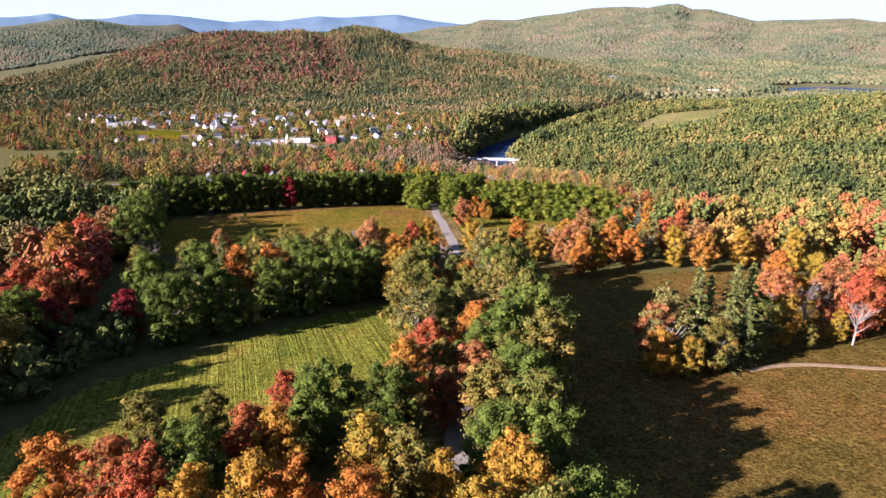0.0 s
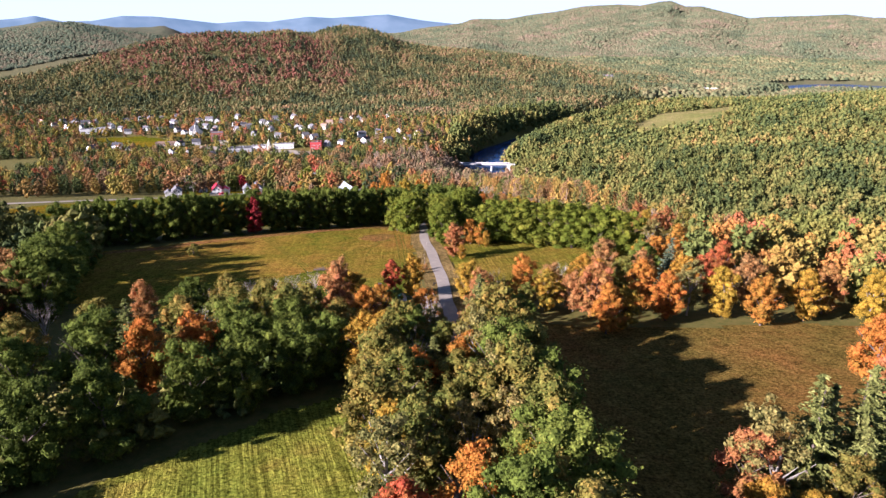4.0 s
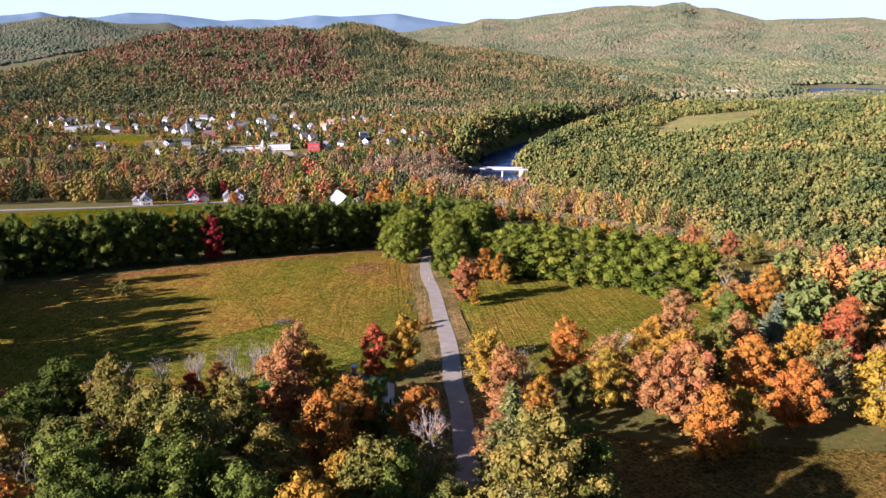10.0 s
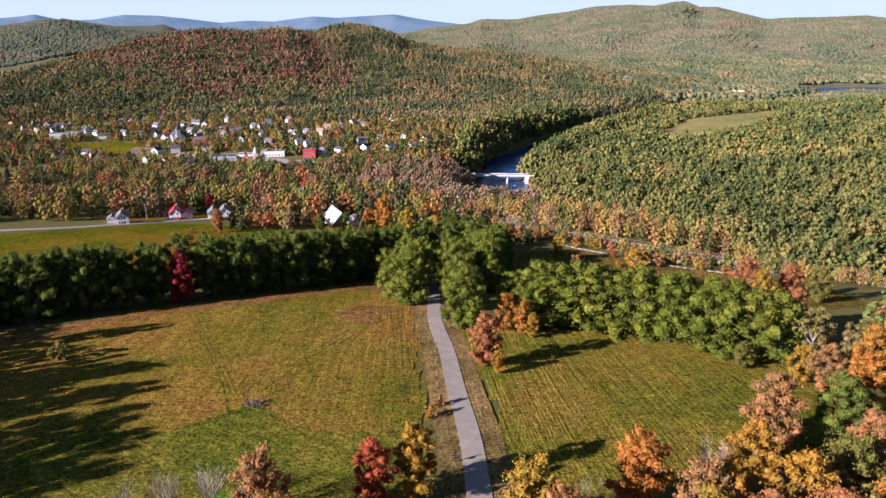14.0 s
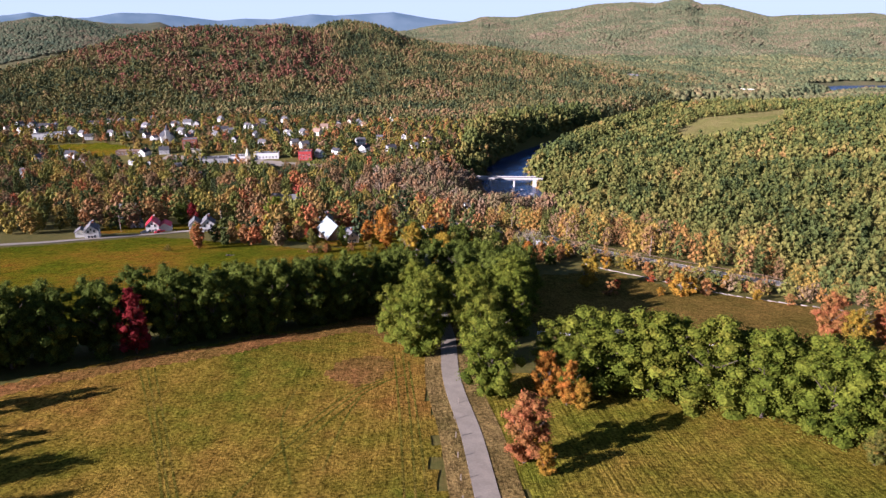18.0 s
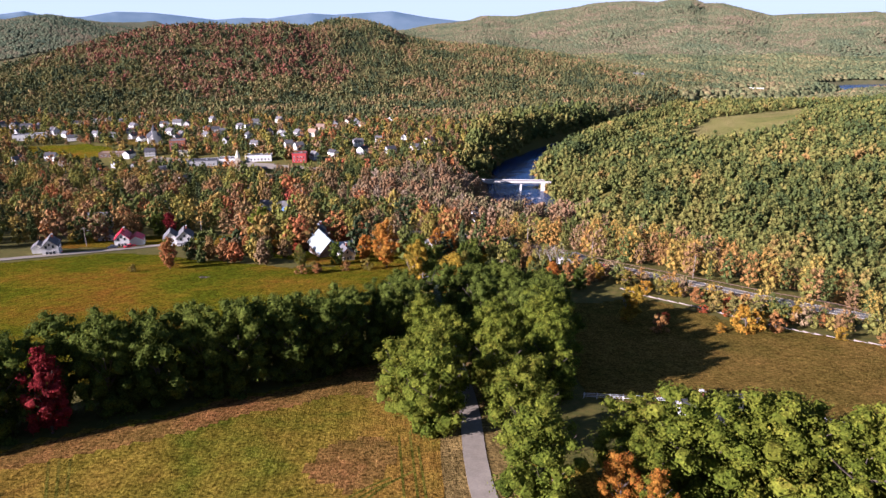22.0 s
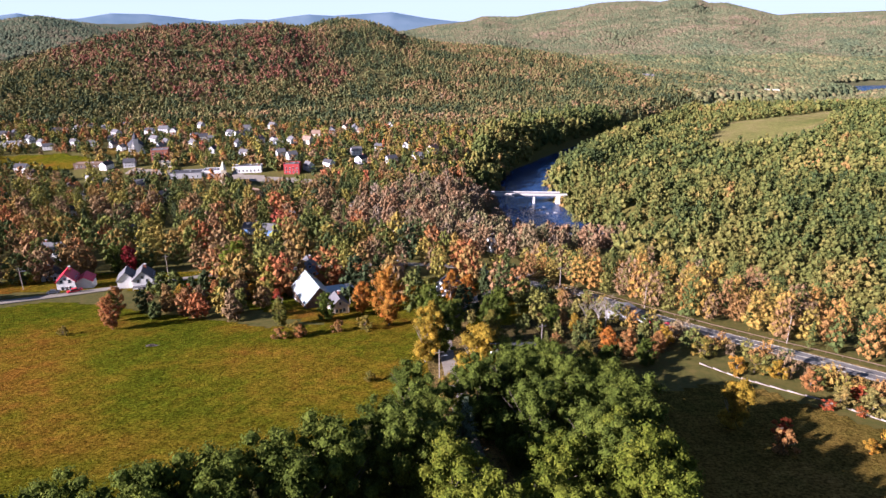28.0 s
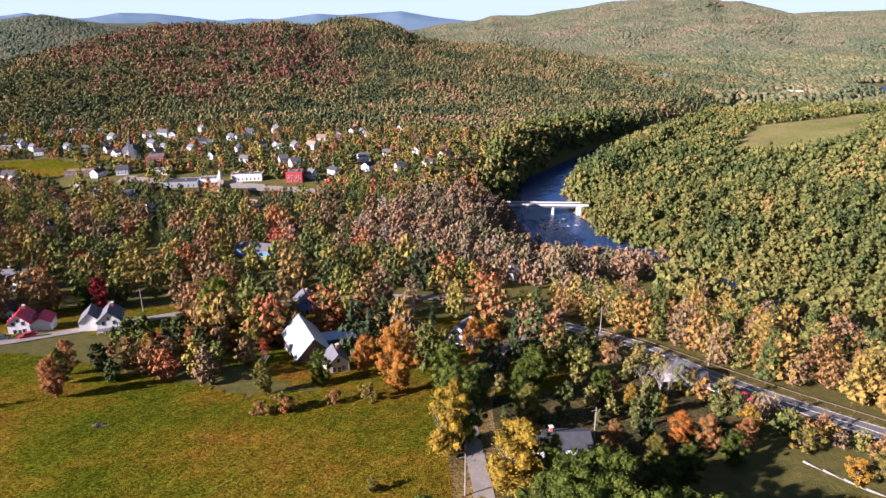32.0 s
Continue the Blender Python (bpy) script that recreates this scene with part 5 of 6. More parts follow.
far_wood("left_hill_wood", ((-2300, 1600), (-1450, 1500), (-1050, 2100), (-500, 2200), (-400, 2700), (-1000, 3200), (-2300, 3200)), 9.0, W_WEST, 6.2, 29,
         "dark forest on the hills to the west", 0.25, lambda x, y: np.hypot(x + 5, y - 137) < 2790, shape=TENT)
leafy_wood("meadow_edge_wood", ((-126, 476), (-142, 500), (-128, 528), (-108, 543), (-90, 522), (-88, 495), (-94, 472)), 8.0, W_TOWN, 9.0, 34,
           "shrubby trees along the top of the meadow", 20, 14, 0.4, 0.05, keep=near_highway)
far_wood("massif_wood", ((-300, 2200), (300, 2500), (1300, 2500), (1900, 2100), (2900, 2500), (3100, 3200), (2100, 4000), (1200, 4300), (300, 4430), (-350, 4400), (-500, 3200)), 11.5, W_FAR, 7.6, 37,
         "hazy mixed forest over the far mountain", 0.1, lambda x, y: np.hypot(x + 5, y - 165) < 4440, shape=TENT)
leafy_wood("plot_thicket", ((-18, 426), (8, 428), (14, 440), (34, 450), (44, 464), (34, 490), (10, 520), (-18, 530), (-24, 470)), 7.0, W_GREEN, 5.0, 38,
           "rough thicket behind the ranch house", 12, 14, 0.34, 0.1, keep=lambda x, y: village_gaps(x, y) & (wave(x, y, 9, 1.0) > -0.35) & (np.abs(x - np.interp(y, (420, 465, 500, 530), (-24, -27, -20, -5))) > 4.5), twiggy=0.3)
leafy_wood("verge_brush", ((16, 512), (36, 478), (50, 456), (64, 439), (84, 419), (110, 399), (145, 379), (200, 357), (200, 346), (145, 366), (108, 384), (84, 402), (66, 422), (54, 434), (44, 448), (30, 472), (12, 500)), 4.2, W_GOLD, 5.4, 39,
           "gold and russet brush below the highway", 12, 16, 0.24, 0.02, fill=0.5, keep=near_highway, twiggy=0.4, spread=0.5)
leafy_wood("belt_understory", ((-80, 62), (-73, 100), (-67, 116), (-54, 134), (-40, 147), (-22, 162), (-30, 172), (-60, 152), (-84, 128), (-96, 80)), 5.5, W_GREEN, 7.5, 41,
           "low growth under the edge of the tree belt", 10, 12, 0.34, 0.1)


# ---- houses ----
def gable_bms(w, d, h, rise, over=0.35, thick=0.22):
    """Walls with two gables (ridge along y) and the two roof slopes."""
    walls = bmesh.new()
    p = [(-w / 2, -d / 2), (w / 2, -d / 2), (w / 2, d / 2), (-w / 2, d / 2)]
    lo = [walls.verts.new((x, y, -1.5)) for x, y in p]
    hi = [walls.verts.new((x, y, h)) for x, y in p]
    r0, r1 = walls.verts.new((0, -d / 2, h + rise)), walls.verts.new((0, d / 2, h + rise))
    walls.faces.new((lo[0], lo[1], hi[1], r0, hi[0]))
    walls.faces.new((lo[1], lo[2], hi[2], hi[1]))
    walls.faces.new((lo[2], lo[3], hi[3], r1, hi[2]))
    walls.faces.new((lo[3], lo[0], hi[0], hi[3]))
    walls.faces.new((hi[0], r0, r1, hi[3]))
    walls.faces.new((hi[1], hi[2], r1, r0))
    slopes = []
    for s in (-1, 1):
        bm = bmesh.new()
        k = rise / (w / 2)
        x1, z1 = s * (w / 2 + over), h - over * k
        y0, y1 = -d / 2 - over, d / 2 + over
        a = [bm.verts.new(c) for c in ((0, y0, h + rise + 0.02), (x1, y0, z1 + 0.02), (x1, y1, z1 + 0.02), (0, y1, h + rise + 0.02))]
        b = [bm.verts.new((v.co.x, v.co.y, v.co.z + thick)) for v in a]
        bm.faces.new(b)
        bm.faces.new(a[::-1])
        for i in range(4):
            bm.faces.new((a[i], a[(i + 1) % 4], b[(i + 1) % 4], b[i]))
        bmesh.ops.recalc_face_normals(bm, faces=bm.faces)
        slopes.append(bm)
    return walls, slopes


def window_parts(parent, x, y, z, w, h, axis_x, out, trim=WHITE):
    """A window with frame and pane set on a wall; out: which way the wall faces."""
    def bx(hw, hh, a, b):
        if axis_x:
            return box_bm((x - hw, min(y + out * a, y + out * b), z - hh), (x + hw, max(y + out * a, y + out * b), z + hh))
        return box_bm((min(x + out * a, x + out * b), y - hw, z - hh), (max(x + out * a, x + out * b), y + hw, z + hh))
    fr = part("window", bx(w / 2 + 0.12, h / 2 + 0.12, -0.02, 0.05), trim, parent)
    part("pane", bx(w / 2, h / 2, 0.03, 0.07), GLASS, fr)


def house(x, y, turn, w, d, h, rise, wall, roof, label, name="house", chimney=True, wins=2, group="", wing=None, porch=False, parts=True, ztop=None):
    top = new(name)
    top.matrix_basis = pose(x, y, ground_z(x, y) if ztop is None else ztop, 0, 0, turn)
    tagged(top, label, "house" if name == "house" else name.replace("_", " "), group)
    walls, slopes = gable_bms(w, d, h, rise)
    part("wall", walls, wall, top)
    for bm in slopes:
        part("roof_slope", bm, roof, top)
    if chimney:
        c = part("chimney", box_bm((w * 0.08, d * 0.12, h * 0.6), (w * 0.08 + 0.75, d * 0.12 + 0.75, h + rise + 1.0), 0.05), BRICK, top)
        part("chimney_cap", box_bm((w * 0.08 - 0.1, d * 0.12 - 0.1, h + rise + 1.0), (w * 0.08 + 0.85, d * 0.12 + 0.85, h + rise + 1.15)), CONCRETE, c)
    floors = 2 if h > 4.3 else 1
    for fl in range(floors):
        z = 1.7 + 2.7 * fl
        for i in range(wins):
            u = (i + 0.5) / wins - 0.5
            window_parts(top, u * w * 0.86, -d / 2, z, 0.9, 1.35, True, -1)
        for i in range(wins + 1):
            u = (i + 0.5) / (wins + 1) - 0.5
            for s in (-1, 1):
                window_parts(top, s * w / 2, u * d * 0.86, z, 0.9, 1.35, False, s)
    if rise > 2.2:
        window_parts(top, 0, -d / 2, h + rise * 0.32, 0.8, 1.1, True, -1)
    part("door", box_bm((w * 0.02 - 0.5, -d / 2 - 0.06, 0.1), (w * 0.02 + 0.5, -d / 2 + 0.02, 2.15)), GLASS if wall is not WHITE else ROOFDARK, top)
    part("foundation", box_bm((-w / 2 - 0.08, -d / 2 - 0.08, -1.6), (w / 2 + 0.08, d / 2 + 0.08, 0.25)), CONCRETE, top)
    if wing:
        wx, wy, ww, wd, wh, wr, wt = wing
        ws, sl = gable_bms(ww, wd, wh, wr)
        m = pose(wx, wy, 0, 0, 0, wt)
        part("wing_wall", ws, wall, top, at=m)
        for bm in sl:
            part("wing_roof", bm, roof, top, at=m)
    if porch:
        part("porch_roof", box_bm((-w / 2, -d / 2 - 2.2, 2.5), (w / 2, -d / 2, 2.68)), roof, top)
        part("porch_floor", box_bm((-w / 2, -d / 2 - 2.2, -0.8), (w / 2, -d / 2, 0.3)), WOOD, top)
        for i in range(4):
            px = -w / 2 + 0.1 + i * (w - 0.3) / 3
            part("porch_post", box_bm((px, -d / 2 - 2.15, 0.3), (px + 0.14, -d / 2 - 2.0, 2.5)), WHITE, top)
    return top


def flat_block(x, y, turn, w, d, h, wall, label, name="shop_building", roof=ROOFGREY, wins=5, floors=1):
    """A flat-roofed block with a parapet and rows of windows."""
    top = new(name)
    top.matrix_basis = pose(x, y, ground_z(x, y), 0, 0, turn)
    tagged(top, label, "building")
    part("wall", box_bm((-w / 2, -d / 2, -2), (w / 2, d / 2, h)), wall, top)
    part("roof", box_bm((-w / 2 + 0.3, -d / 2 + 0.3, h), (w / 2 - 0.3, d / 2 - 0.3, h + 0.12)), roof, top)
    for lo, hi in (((-w / 2, -d / 2, h), (w / 2, -d / 2 + 0.3, h + 0.5)), ((-w / 2, d / 2 - 0.3, h), (w / 2, d / 2, h + 0.5)),
                   ((-w / 2, -d / 2 + 0.3, h), (-w / 2 + 0.3, d / 2 - 0.3, h + 0.5)), ((w / 2 - 0.3, -d / 2 + 0.3, h), (w / 2, d / 2 - 0.3, h + 0.5))):
        part("parapet", box_bm(lo, hi), wall, top)
    for fl in range(floors):
        for i in range(wins):
            window_parts(top, ((i + 0.5) / wins - 0.5) * w * 0.92, -d / 2, 1.8 + 3.3 * fl, 1.2, 1.7, True, -1)
    part("roof_vent", box_bm((w * 0.1, 0, h + 0.1), (w * 0.1 + 1.4, 1.2, h + 1.1), 0.05), METAL, top)
    return top


# the farmhouse by the lane, the house at the pasture
house(-18.5, 210, 74, 7.5, 10, 4.2, 3.0, WHITE, ROOFGREEN, "white farmhouse with a dark green metal roof and brick chimney")
house(31, 333, 100, 7.0, 12, 3.4, 2.2, GREYWALL, ROOFDARK, "grey farmhouse with a dark roof below the hedge")
house(39, 331, 12, 6.0, 6.5, 2.6, 1.6, GREYWALL, ROOFGREY, "small grey shed with a pale roof", "shed", False, 1)
# the village
barn = house(-76, 503.5, 28, 10.5, 18.5, 3.6, 5.4, BARNWOOD, ROOFMETAL, "large weathered barn with a bright metal roof", "barn", False, 1)
house(-69.5, 513, 110, 5.5, 12, 3.0, 1.2, BARNWOOD, ROOFMETAL, "low barn wing with a metal roof", "barn_wing", False, 1)
house(-64.5, 490, 25, 6, 6.5, 3.4, 2.6, CREAM, ROOFGREY, "small cream cottage beside the barn")
house(-28, 517.5, -24, 8.0, 9.5, 3.8, 3.2, WHITE, ROOFGREY, "white clapboard house with a steep grey roof", porch=True)
house(-149, 526, 20, 7.5, 9, 4.8, 3.4, WHITE, ROOFGREY, "white gabled house beside the village road", wing=(-6.5, 3, 6.5, 8, 4.2, 3.0, 0), porch=True)
house(-178, 523, 18, 6.5, 8.5, 4.4, 3.2, WHITE, ROOFRED, "white house with a bright red metal roof", wing=(6.0, 1, 6, 7, 3.0, 1.8, 0))
house(-198, 499, 24, 6.5, 9, 4.4, 3.0, WHITE, ROOFGREY, "white gabled house beside the village road", wing=(-5.5, 4, 5, 6, 2.8, 1.6, 0))
house(-196, 540, 30, 7, 9, 3.0, 2.4, WHITE, ROOFDARK, "low white house behind the village road")
house(-8, 444.5, 95, 6.5, 12, 2.7, 1.5, WHITE, ROOFDARK, "white ranch house with a dark roof")
house(31, 484, -40, 8.5, 7.5, 2.8, 1.2, GREYWALL, ROOFGREY, "low roadside garage with a grey roof", "garage", False, 1)
house(-89, 553, 20, 7, 9, 4.2, 3.0, BLUEWALL, ROOFGREY, "blue-grey house behind the barn")
house(-51, 547, -30, 5.5, 7, 3.6, 2.8, CREAM, ROOFBROWN, "tan cottage with a brown roof")
house(-141, 655, 80, 9, 20, 4.0, 2.6, BLUEWALL, ROOFGREY, "long blue house with white trim")
house(-4, 611, -10, 6, 8, 4, 3.2, WHITE, ROOFGREY, "white gabled house in the trees")
# the town
proto = [house(-591, 1065, 15, 9, 12, 5.4, 3.6, WHITE, ROOFGREY, "white clapboard town house with grey roof", group="town houses"),
         house(-568, 1054, 105, 9, 13, 5.2, 3.4, WHITE, ROOFDARK, "white clapboard town house with dark roof", group="town houses"),
         house(-551, 1041, -10, 8.5, 11, 5.0, 3.8, CREAM, ROOFBROWN, "cream town house with brown roof", group="town houses"),
         house(-555, 1060, 40, 9, 12, 5.4, 3.4, GREYWALL, ROOFDARK, "grey shingled town house", group="town houses"),
         house(-511, 1018, 60, 8, 10, 5.0, 3.6, WHITE, ROOFGREY, "small white town house with a porch", group="town houses", porch=True)]
rt = random.Random(9)
for sx, sy in TOWN_SPOTS[5:]:
    copy_thing(proto[rt.choice((0, 0, 1, 1, 2, 3, 4, 4))], pose(sx, sy, ground_z(sx, sy) + 0.2, 0, 0, rt.uniform(-40, 130)) @ Matrix.Scale(rt.uniform(0.72, 0.98), 4))
church = house(-365, 968, 28, 15, 26, 8.0, 6.0, WHITE, ROOFDARK, "large white clapboard church with a dark roof", "church", False, 3)
tower = part("bell_tower", box_bm((-2.4, -16, -2), (2.4, -11.5, 17)), WHITE, church)
part("spire", tube_bm([(0, -13.7, 17), (0, -13.7, 19), (0, -13.7, 24)], [2.9, 2.2, 0.05], 8), ROOFDARK, tower)
flat_block(-320, 925, 18, 16, 14, 11, BRICK, "three-storey red brick block with a pale roof", "brick_building", ROOFGREY, 5, 3)
flat_block(-268, 858, 12, 28, 16, 4.5, GREYWALL, "low dark-roofed grey store", "store", ROOFDARK, 6)
flat_block(-246, 866, 12, 16, 12, 5.5, WHITE, "white flat-roofed village shop", "shop_building", ROOFGREY, 4)
flat_block(-220, 882, 10, 26, 11, 5.5, WHITE, "long white flat-roofed shop row", "shop_building", ROOFGREY, 7)
flat_block(-303, 899, 14, 16, 10, 4.5, CREAM, "low cream-painted village shop", "shop_building", ROOFGREY, 4)
flat_block(-380, 902, 8, 26, 10, 4.2, BARNWOOD, "low brown store row", "store", ROOFBROWN, 6)
chapel = house(-226, 836, 20, 9, 15, 6.0, 5.0, CREAM, ROOFBROWN, "pale stone church with a square tower", "church", False, 2)
part("bell_tower", box_bm((-2.2, -11.5, -2), (2.2, -7.3, 15)), CREAM, chapel)
part("spire", tube_bm([(0, -9.4, 15), (0, -9.4, 17), (0, -9.4, 22)], [2.6, 1.9, 0.05], 8), CREAM, chapel)
flat_block(-178, 882, 6, 14, 12, 8.5, REDWALL, "red two-storey building with white upper floor", "shop_building", ROOFGREY, 4, 2)
flat_block(-520, 985, 20, 34, 14, 6.0, WHITE, "long white school building", "school_building", ROOFGREY, 8)
flat_block(619, 1688, -20, 34, 16, 5.5, CREAM, "long cream mill building in the far woods", "mill_building", ROOFMETAL, 8)
house(384, 1756, 60, 14, 24, 6, 4, WHITE, ROOFGREY, "white house in the far woods")


# ---- bridge, walls, fences, poles, posts ----
bridge = tagged(new("bridge"), "long concrete road bridge over the river", "bridge")
bridge.matrix_basis = pose(35, 882, -98, 0, 0, -1)
part("deck", box_bm((-46, -4.2, -0.9), (42, 4.2, 0)), CONCRETE, bridge)
part("roadway", box_bm((-46, -3.6, 0.004), (42, 3.6, 0.06)), HIGHWAY, bridge)
for s in (-1, 1):
    part("parapet", box_bm((-46, s * 3.9 - 0.2, 0.0), (42, s * 3.9 + 0.2, 0.9)), CONCRETE, bridge)
    part("girder", box_bm((-46, s * 2.6 - 0.3, -2.4), (42, s * 2.6 + 0.3, -0.9)), METAL, bridge)
for px in (-14, 12):
    part("pier", box_bm((px - 0.9, -3.6, -14), (px + 0.9, 3.6, -2.4), 0.3), CONCRETE, bridge)
part("abutment", box_bm((32, -4, -14), (36, 4, -0.9)), CONCRETE, bridge)
part("abutment", box_bm((-44, -5, -14), (-36, 5, -0.9)), CONCRETE, bridge)
rr = random.Random(4)
for _ in range(16):
    bm = bmesh.new()
    bmesh.ops.create_icosphere(bm, subdivisions=1, radius=1.0)
    for v in bm.verts:
        v.co *= rr.uniform(0.7, 1.2)
    rock = part("river_rock", bm, STONE, None)
    rock.matrix_basis = pose(47 + rr.uniform(-18, 16), 855 + rr.uniform(-20, 14), WATER + 0.1, 0, 0, rr.uniform(0, 360)) @ Matrix.Diagonal((rr.uniform(0.8, 2.6), rr.uniform(0.8, 2.0), rr.uniform(0.5, 0.9), 1))
    tagged(rock, "dark wet boulder in the river", "rock", "river rocks")


def rail_run(name, pts, label, post_h, rails, mat, gap=2.6, group=""):
    """A post-and-rail fence over the ground."""
    top = tagged(new(name), label, "fence", group)
    a = []
    for (x0, y0), (x1, y1) in zip(pts, pts[1:]):
        k = max(1, int(math.hypot(x1 - x0, y1 - y0) / gap))
        a += [(x0 + (x1 - x0) * i / k, y0 + (y1 - y0) * i / k) for i in range(k)]
    a.append(pts[-1])
    post = None
    for i, (x, y) in enumerate(a):
        z = ground_z(x, y)
        if post is None:
            post = part("post", box_bm((-0.07, -0.07, -0.5), (0.07, 0.07, post_h)), mat, top, at=pose(x, y, z)).data
        else:
            put("post", post, top, pose(x, y, z))
        if i:
            px, py = a[i - 1]
            pz = ground_z(px, py)
            for rz in rails:
                part("rail", tube_bm([(px, py, pz + rz), (x, y, z + rz)], [0.06, 0.06], 4), mat, top)
    return top


rail_run("rail_fence", ((10, 345), (23, 343.5), (32, 342), (42.5, 340), (50, 335.5), (57, 331), (70, 326)), "white post-and-rail fence along the pasture", 1.3, (0.45, 0.8, 1.15), RAILWHITE)
WALL_LINE = ((41, 441.5), (48, 432), (53, 427.5), (62, 420), (71, 408), (86, 393), (110, 376))
wall = tagged(new("boundary_wall"), "low weathered board wall beside the highway bank", "wall")
for (x0, y0), (x1, y1) in zip(WALL_LINE, WALL_LINE[1:]):
    L = math.hypot(x1 - x0, y1 - y0)
    n = max(1, int(L / 3))
    for i in range(n):
        ax, ay, bx, by = (x0 + (x1 - x0) * i / n, y0 + (y1 - y0) * i / n, x0 + (x1 - x0) * (i + 1) / n, y0 + (y1 - y0) * (i + 1) / n)
        part("wall_panel", box_bm((0.03, -0.14, -0.6), (L / n - 0.03, 0.14, 0.42), 0.04), WOOD, wall,
             at=pose(ax, ay, min(ground_z(ax, ay), ground_z(bx, by)), 0, 0, math.degrees(math.atan2(by - ay, bx - ax))))
guard = rail_run("guard_rail", ((6, 546), (30, 519), (44, 495), (57, 475), (70, 458.5), (90, 437.5), (114, 418), (148, 398)), "weathered brown guard rail on the river side", 0.8, (0.6, 0.72), BARNWOOD, 4.0)


def power_pole(x, y, h=9.5, lamp=False):
    top = tagged(new("utility_pole"), "grey wooden utility pole" + (" with a street lamp" if lamp else " with a crossarm"), "utility pole", "utility poles")
    top.matrix_basis = pose(x, y, ground_z(x, y), 0, 0, 20)
    part("pole", tube_bm([(0, 0, -1), (0, 0, h)], [0.17, 0.11], 8), WOOD, top)
    part("crossarm", box_bm((-1.1, -0.06, h - 0.7), (1.1, 0.06, h - 0.56)), WOOD, top)
    for k in (-0.95, -0.35, 0.35, 0.95):
        part("insulator", tube_bm([(k, 0, h - 0.56), (k, 0, h - 0.36)], [0.05, 0.04], 6), GLASS, top)
    if lamp:
        arm = part("lamp_arm", tube_bm([(0, 0, h - 2), (0.8, 0, h - 1.7), (1.6, 0, h - 1.7)], [0.04, 0.04, 0.04], 6), METAL, top)
        part("lamp_head", box_bm((1.4, -0.15, h - 1.85), (2.1, 0.15, h - 1.65), 0.04), METAL, arm)


for px, py, lamp in ((-27.8, 427, True), (-0.5, 446.5, False), (42, 497, False), (-194, 519, True), (-150, 549, False), (17, 527, False), (72, 458, False), (-31, 470, False)):
    power_pole(px, py, 9.5, lamp)


def mailbox(x, y):
    top = tagged(new("mailbox"), "black mailbox on a wooden post", "mailbox")
    top.matrix_basis = pose(x, y, ground_z(x, y), 0, 0, 5)
    part("post", box_bm((-0.08, -0.08, -0.4), (0.08, 0.08, 2.0)), BLACK, top)
    part("arm", box_bm((0.08, -0.05, 0.95), (0.65, 0.05, 1.05)), BLACK, top)
    bm = box_bm((0.3, -0.3, 1.05), (0.62, 0.3, 1.4), 0.06)
    part("box", bm, BLACK, top)


mailbox(-6.0, 236.5)
for fx, fy in ((-11, 300), (-11.8, 293), (-11.4, 286), (-11, 279), (-10.5, 272), (-10.2, 266)):
    p = tagged(part("marker_post", box_bm((-0.06, -0.06, -0.4), (0.06, 0.06, 1.4)), WOOD, None), "weathered wooden post beside the lane", "post", "lane posts")
    p.matrix_basis = pose(fx, fy, ground_z(fx, fy), 0, 0, 10)


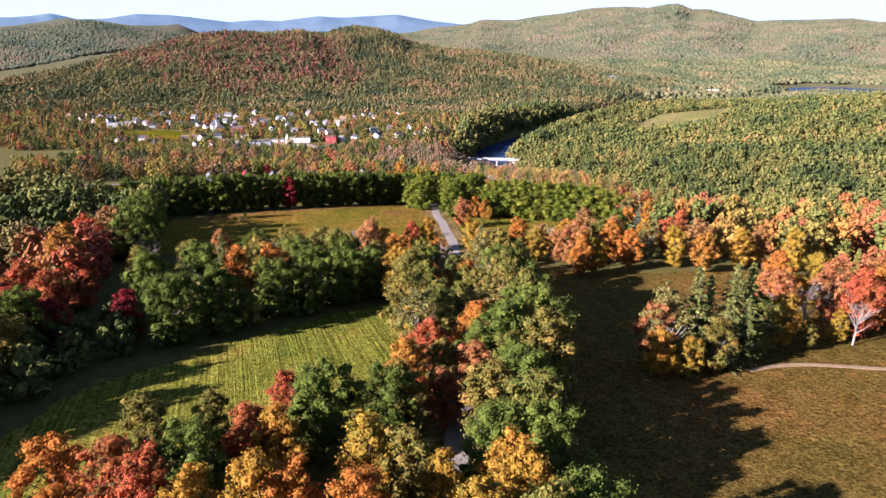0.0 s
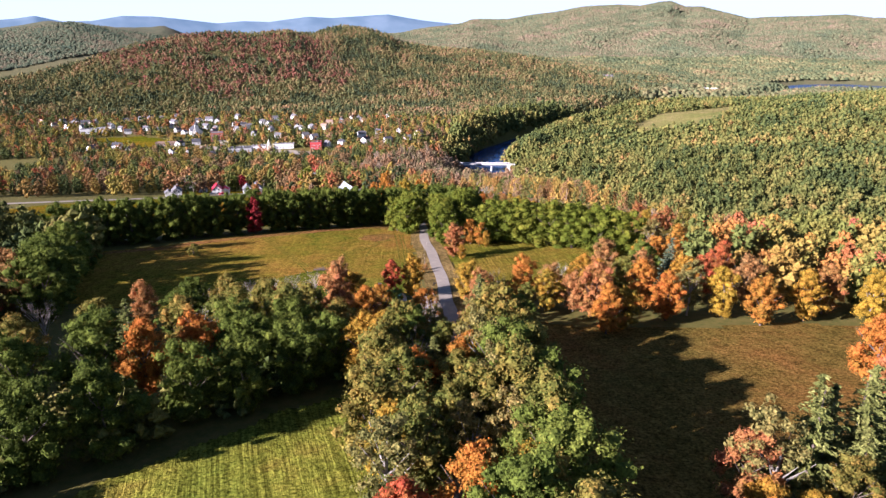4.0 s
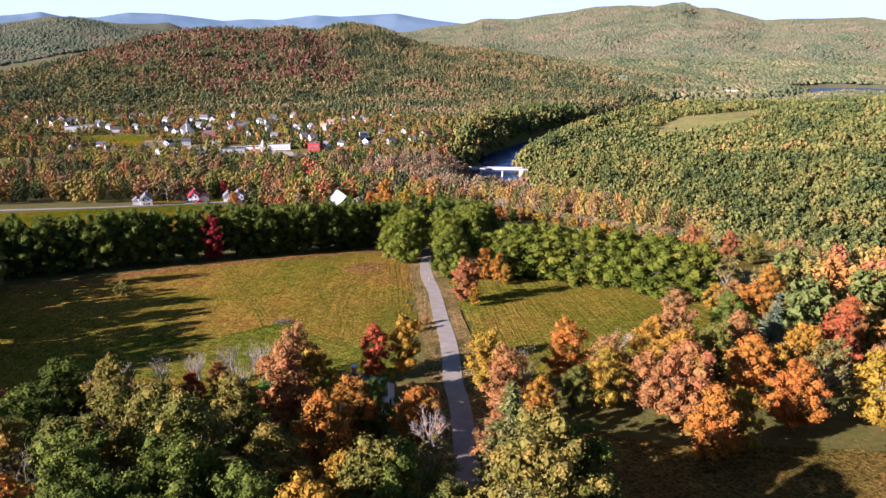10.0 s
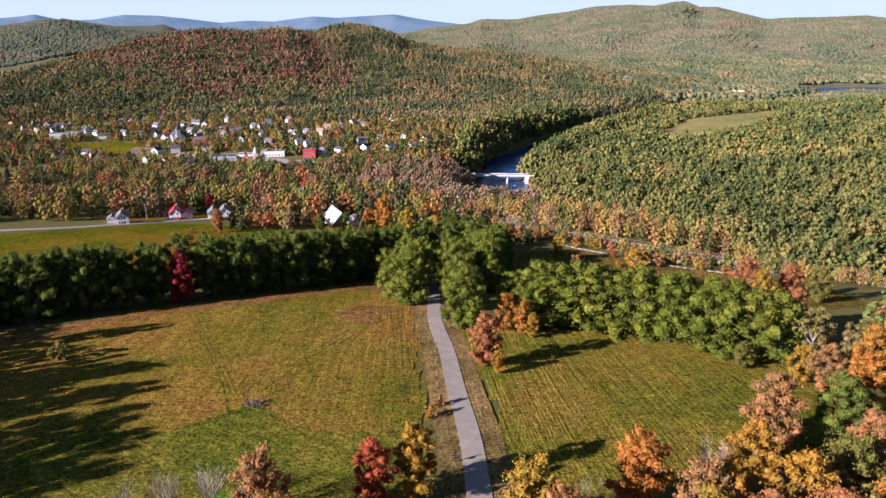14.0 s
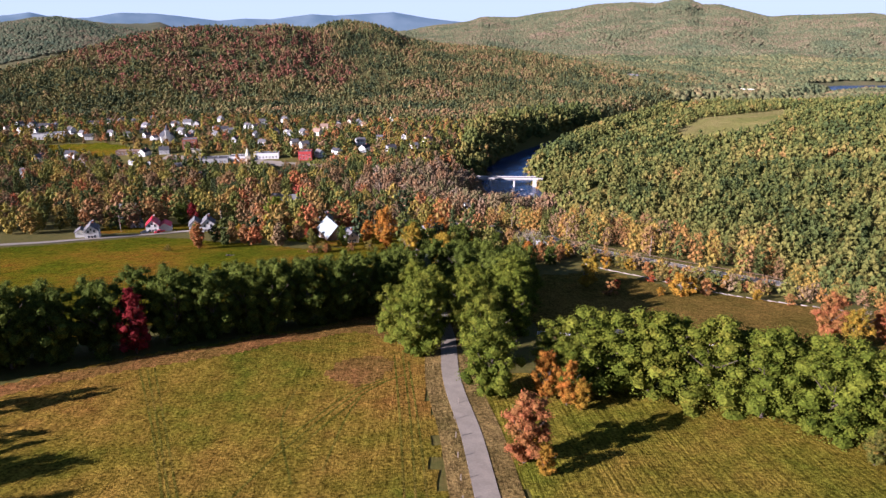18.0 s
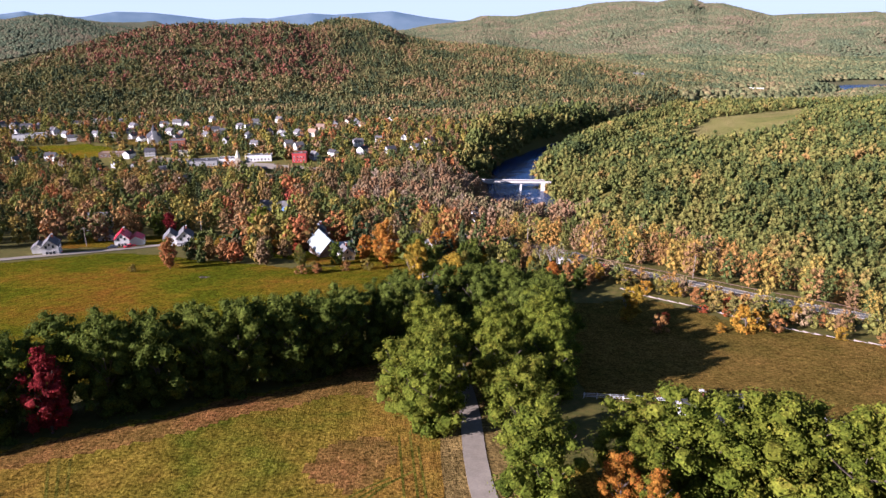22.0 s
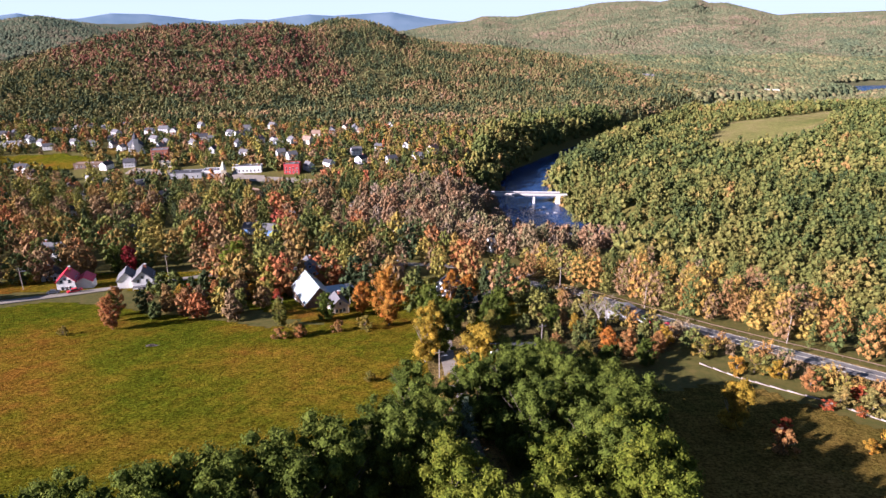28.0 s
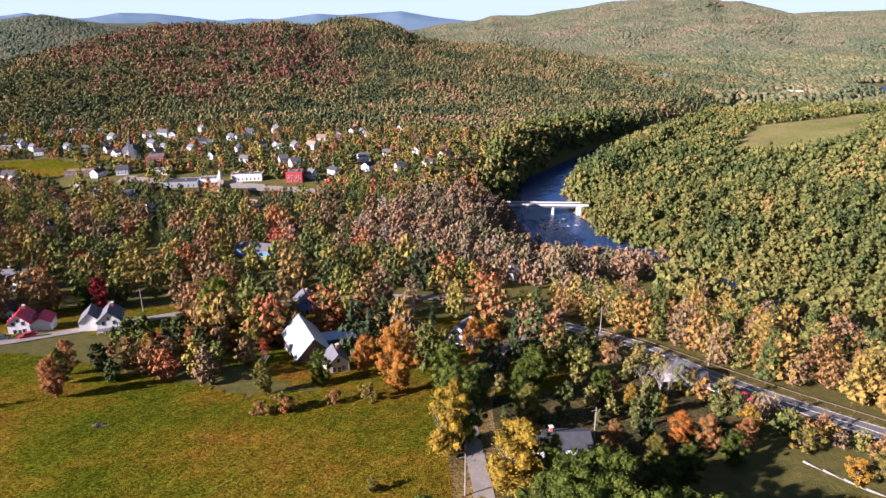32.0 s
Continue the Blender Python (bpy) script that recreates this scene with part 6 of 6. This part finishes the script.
def brush_pile(x, y, s, label="heap of cut brush in the field"):
    bm = bmesh.new()
    q = random.Random(int(x * 10))
    for _ in range(46):
        a, e = q.uniform(0, math.tau), q.uniform(0, 0.9)
        c = Vector((q.gauss(0, 0.5) * s, q.gauss(0, 0.3) * s, q.uniform(0.05, 0.35) * s))
        d = Vector((math.cos(a), math.sin(a), 0.4 * e)) * q.uniform(0.3, 0.7) * s
        add_tube(bm, [c - d, c + d], [0.05 * s, 0.02 * s], 4)
    ob = part("brushwood", bm, BARK, None)
    ob.matrix_basis = pose(x, y, ground_z(x, y))
    tagged(ob, label, "brushwood")


brush_pile(-45, 256, 2.0)
brush_pile(-111, 451, 1.4, "small heap of stones and brush in the meadow")
brush_pile(-136, 478, 1.4, "small heap of stones and brush in the meadow")


def car(x, y, turn, paint, label, name="car", long=4.6, tall=1.5):
    top = tagged(new(name), label, "car")
    top.matrix_basis = pose(x, y, ground_z(x, y) + 0.35, 0, 0, turn)
    part("body", box_bm((-long / 2, -0.9, 0.35), (long / 2, 0.9, 0.95), 0.14), paint, top)
    bm = box_bm((-long * 0.30, -0.8, 0.93), (long * 0.22, 0.8, tall), 0.0)
    for v in bm.verts:
        if v.co.z > 1.2:
            v.co.x *= 0.72
            v.co.y *= 0.88
    part("cabin", bm, GLASS, top)
    bm = box_bm((-long * 0.21, -0.69, tall + 0.003), (long * 0.15, 0.69, tall + 0.05), 0.02)
    part("roof", bm, paint, top)
    for sx in (-0.31, 0.31):
        for sy in (-0.82, 0.82):
            w = part("wheel", tube_bm([(long * sx, sy - 0.1, 0.33), (long * sx, sy + 0.1, 0.33)], [0.33, 0.33], 12), BLACK, top)
            part("rim", tube_bm([(long * sx, sy * 1.135 - 0.02, 0.33), (long * sx, sy * 1.135 + 0.02, 0.33)], [0.19, 0.19], 8), METAL, w)


PAINT_RED = plain_material("red_car_paint", (0.5, 0.02, 0.03), 0.3, 0.0, 0.05)
PAINT_WHITE = plain_material("white_car_paint", (0.75, 0.75, 0.75), 0.3, 0.0, 0.05)
PAINT_DARK = plain_material("dark_car_paint", (0.05, 0.055, 0.065), 0.3, 0.0, 0.05)
car(-171, 515, 40, PAINT_RED, "red pickup parked beside the red-roofed house", long=5.4)
car(-177.5, 512, 20, PAINT_DARK, "dark car parked beside the village road")
car(36, 477, -50, PAINT_WHITE, "white car parked by the highway")
car(39.5, 475, -45, PAINT_RED, "red car parked by the highway")
car(33, 479.5, -60, PAINT_DARK, "dark car parked by the highway")
car(42, 472, -45, PAINT_RED, "red car parked by the highway")
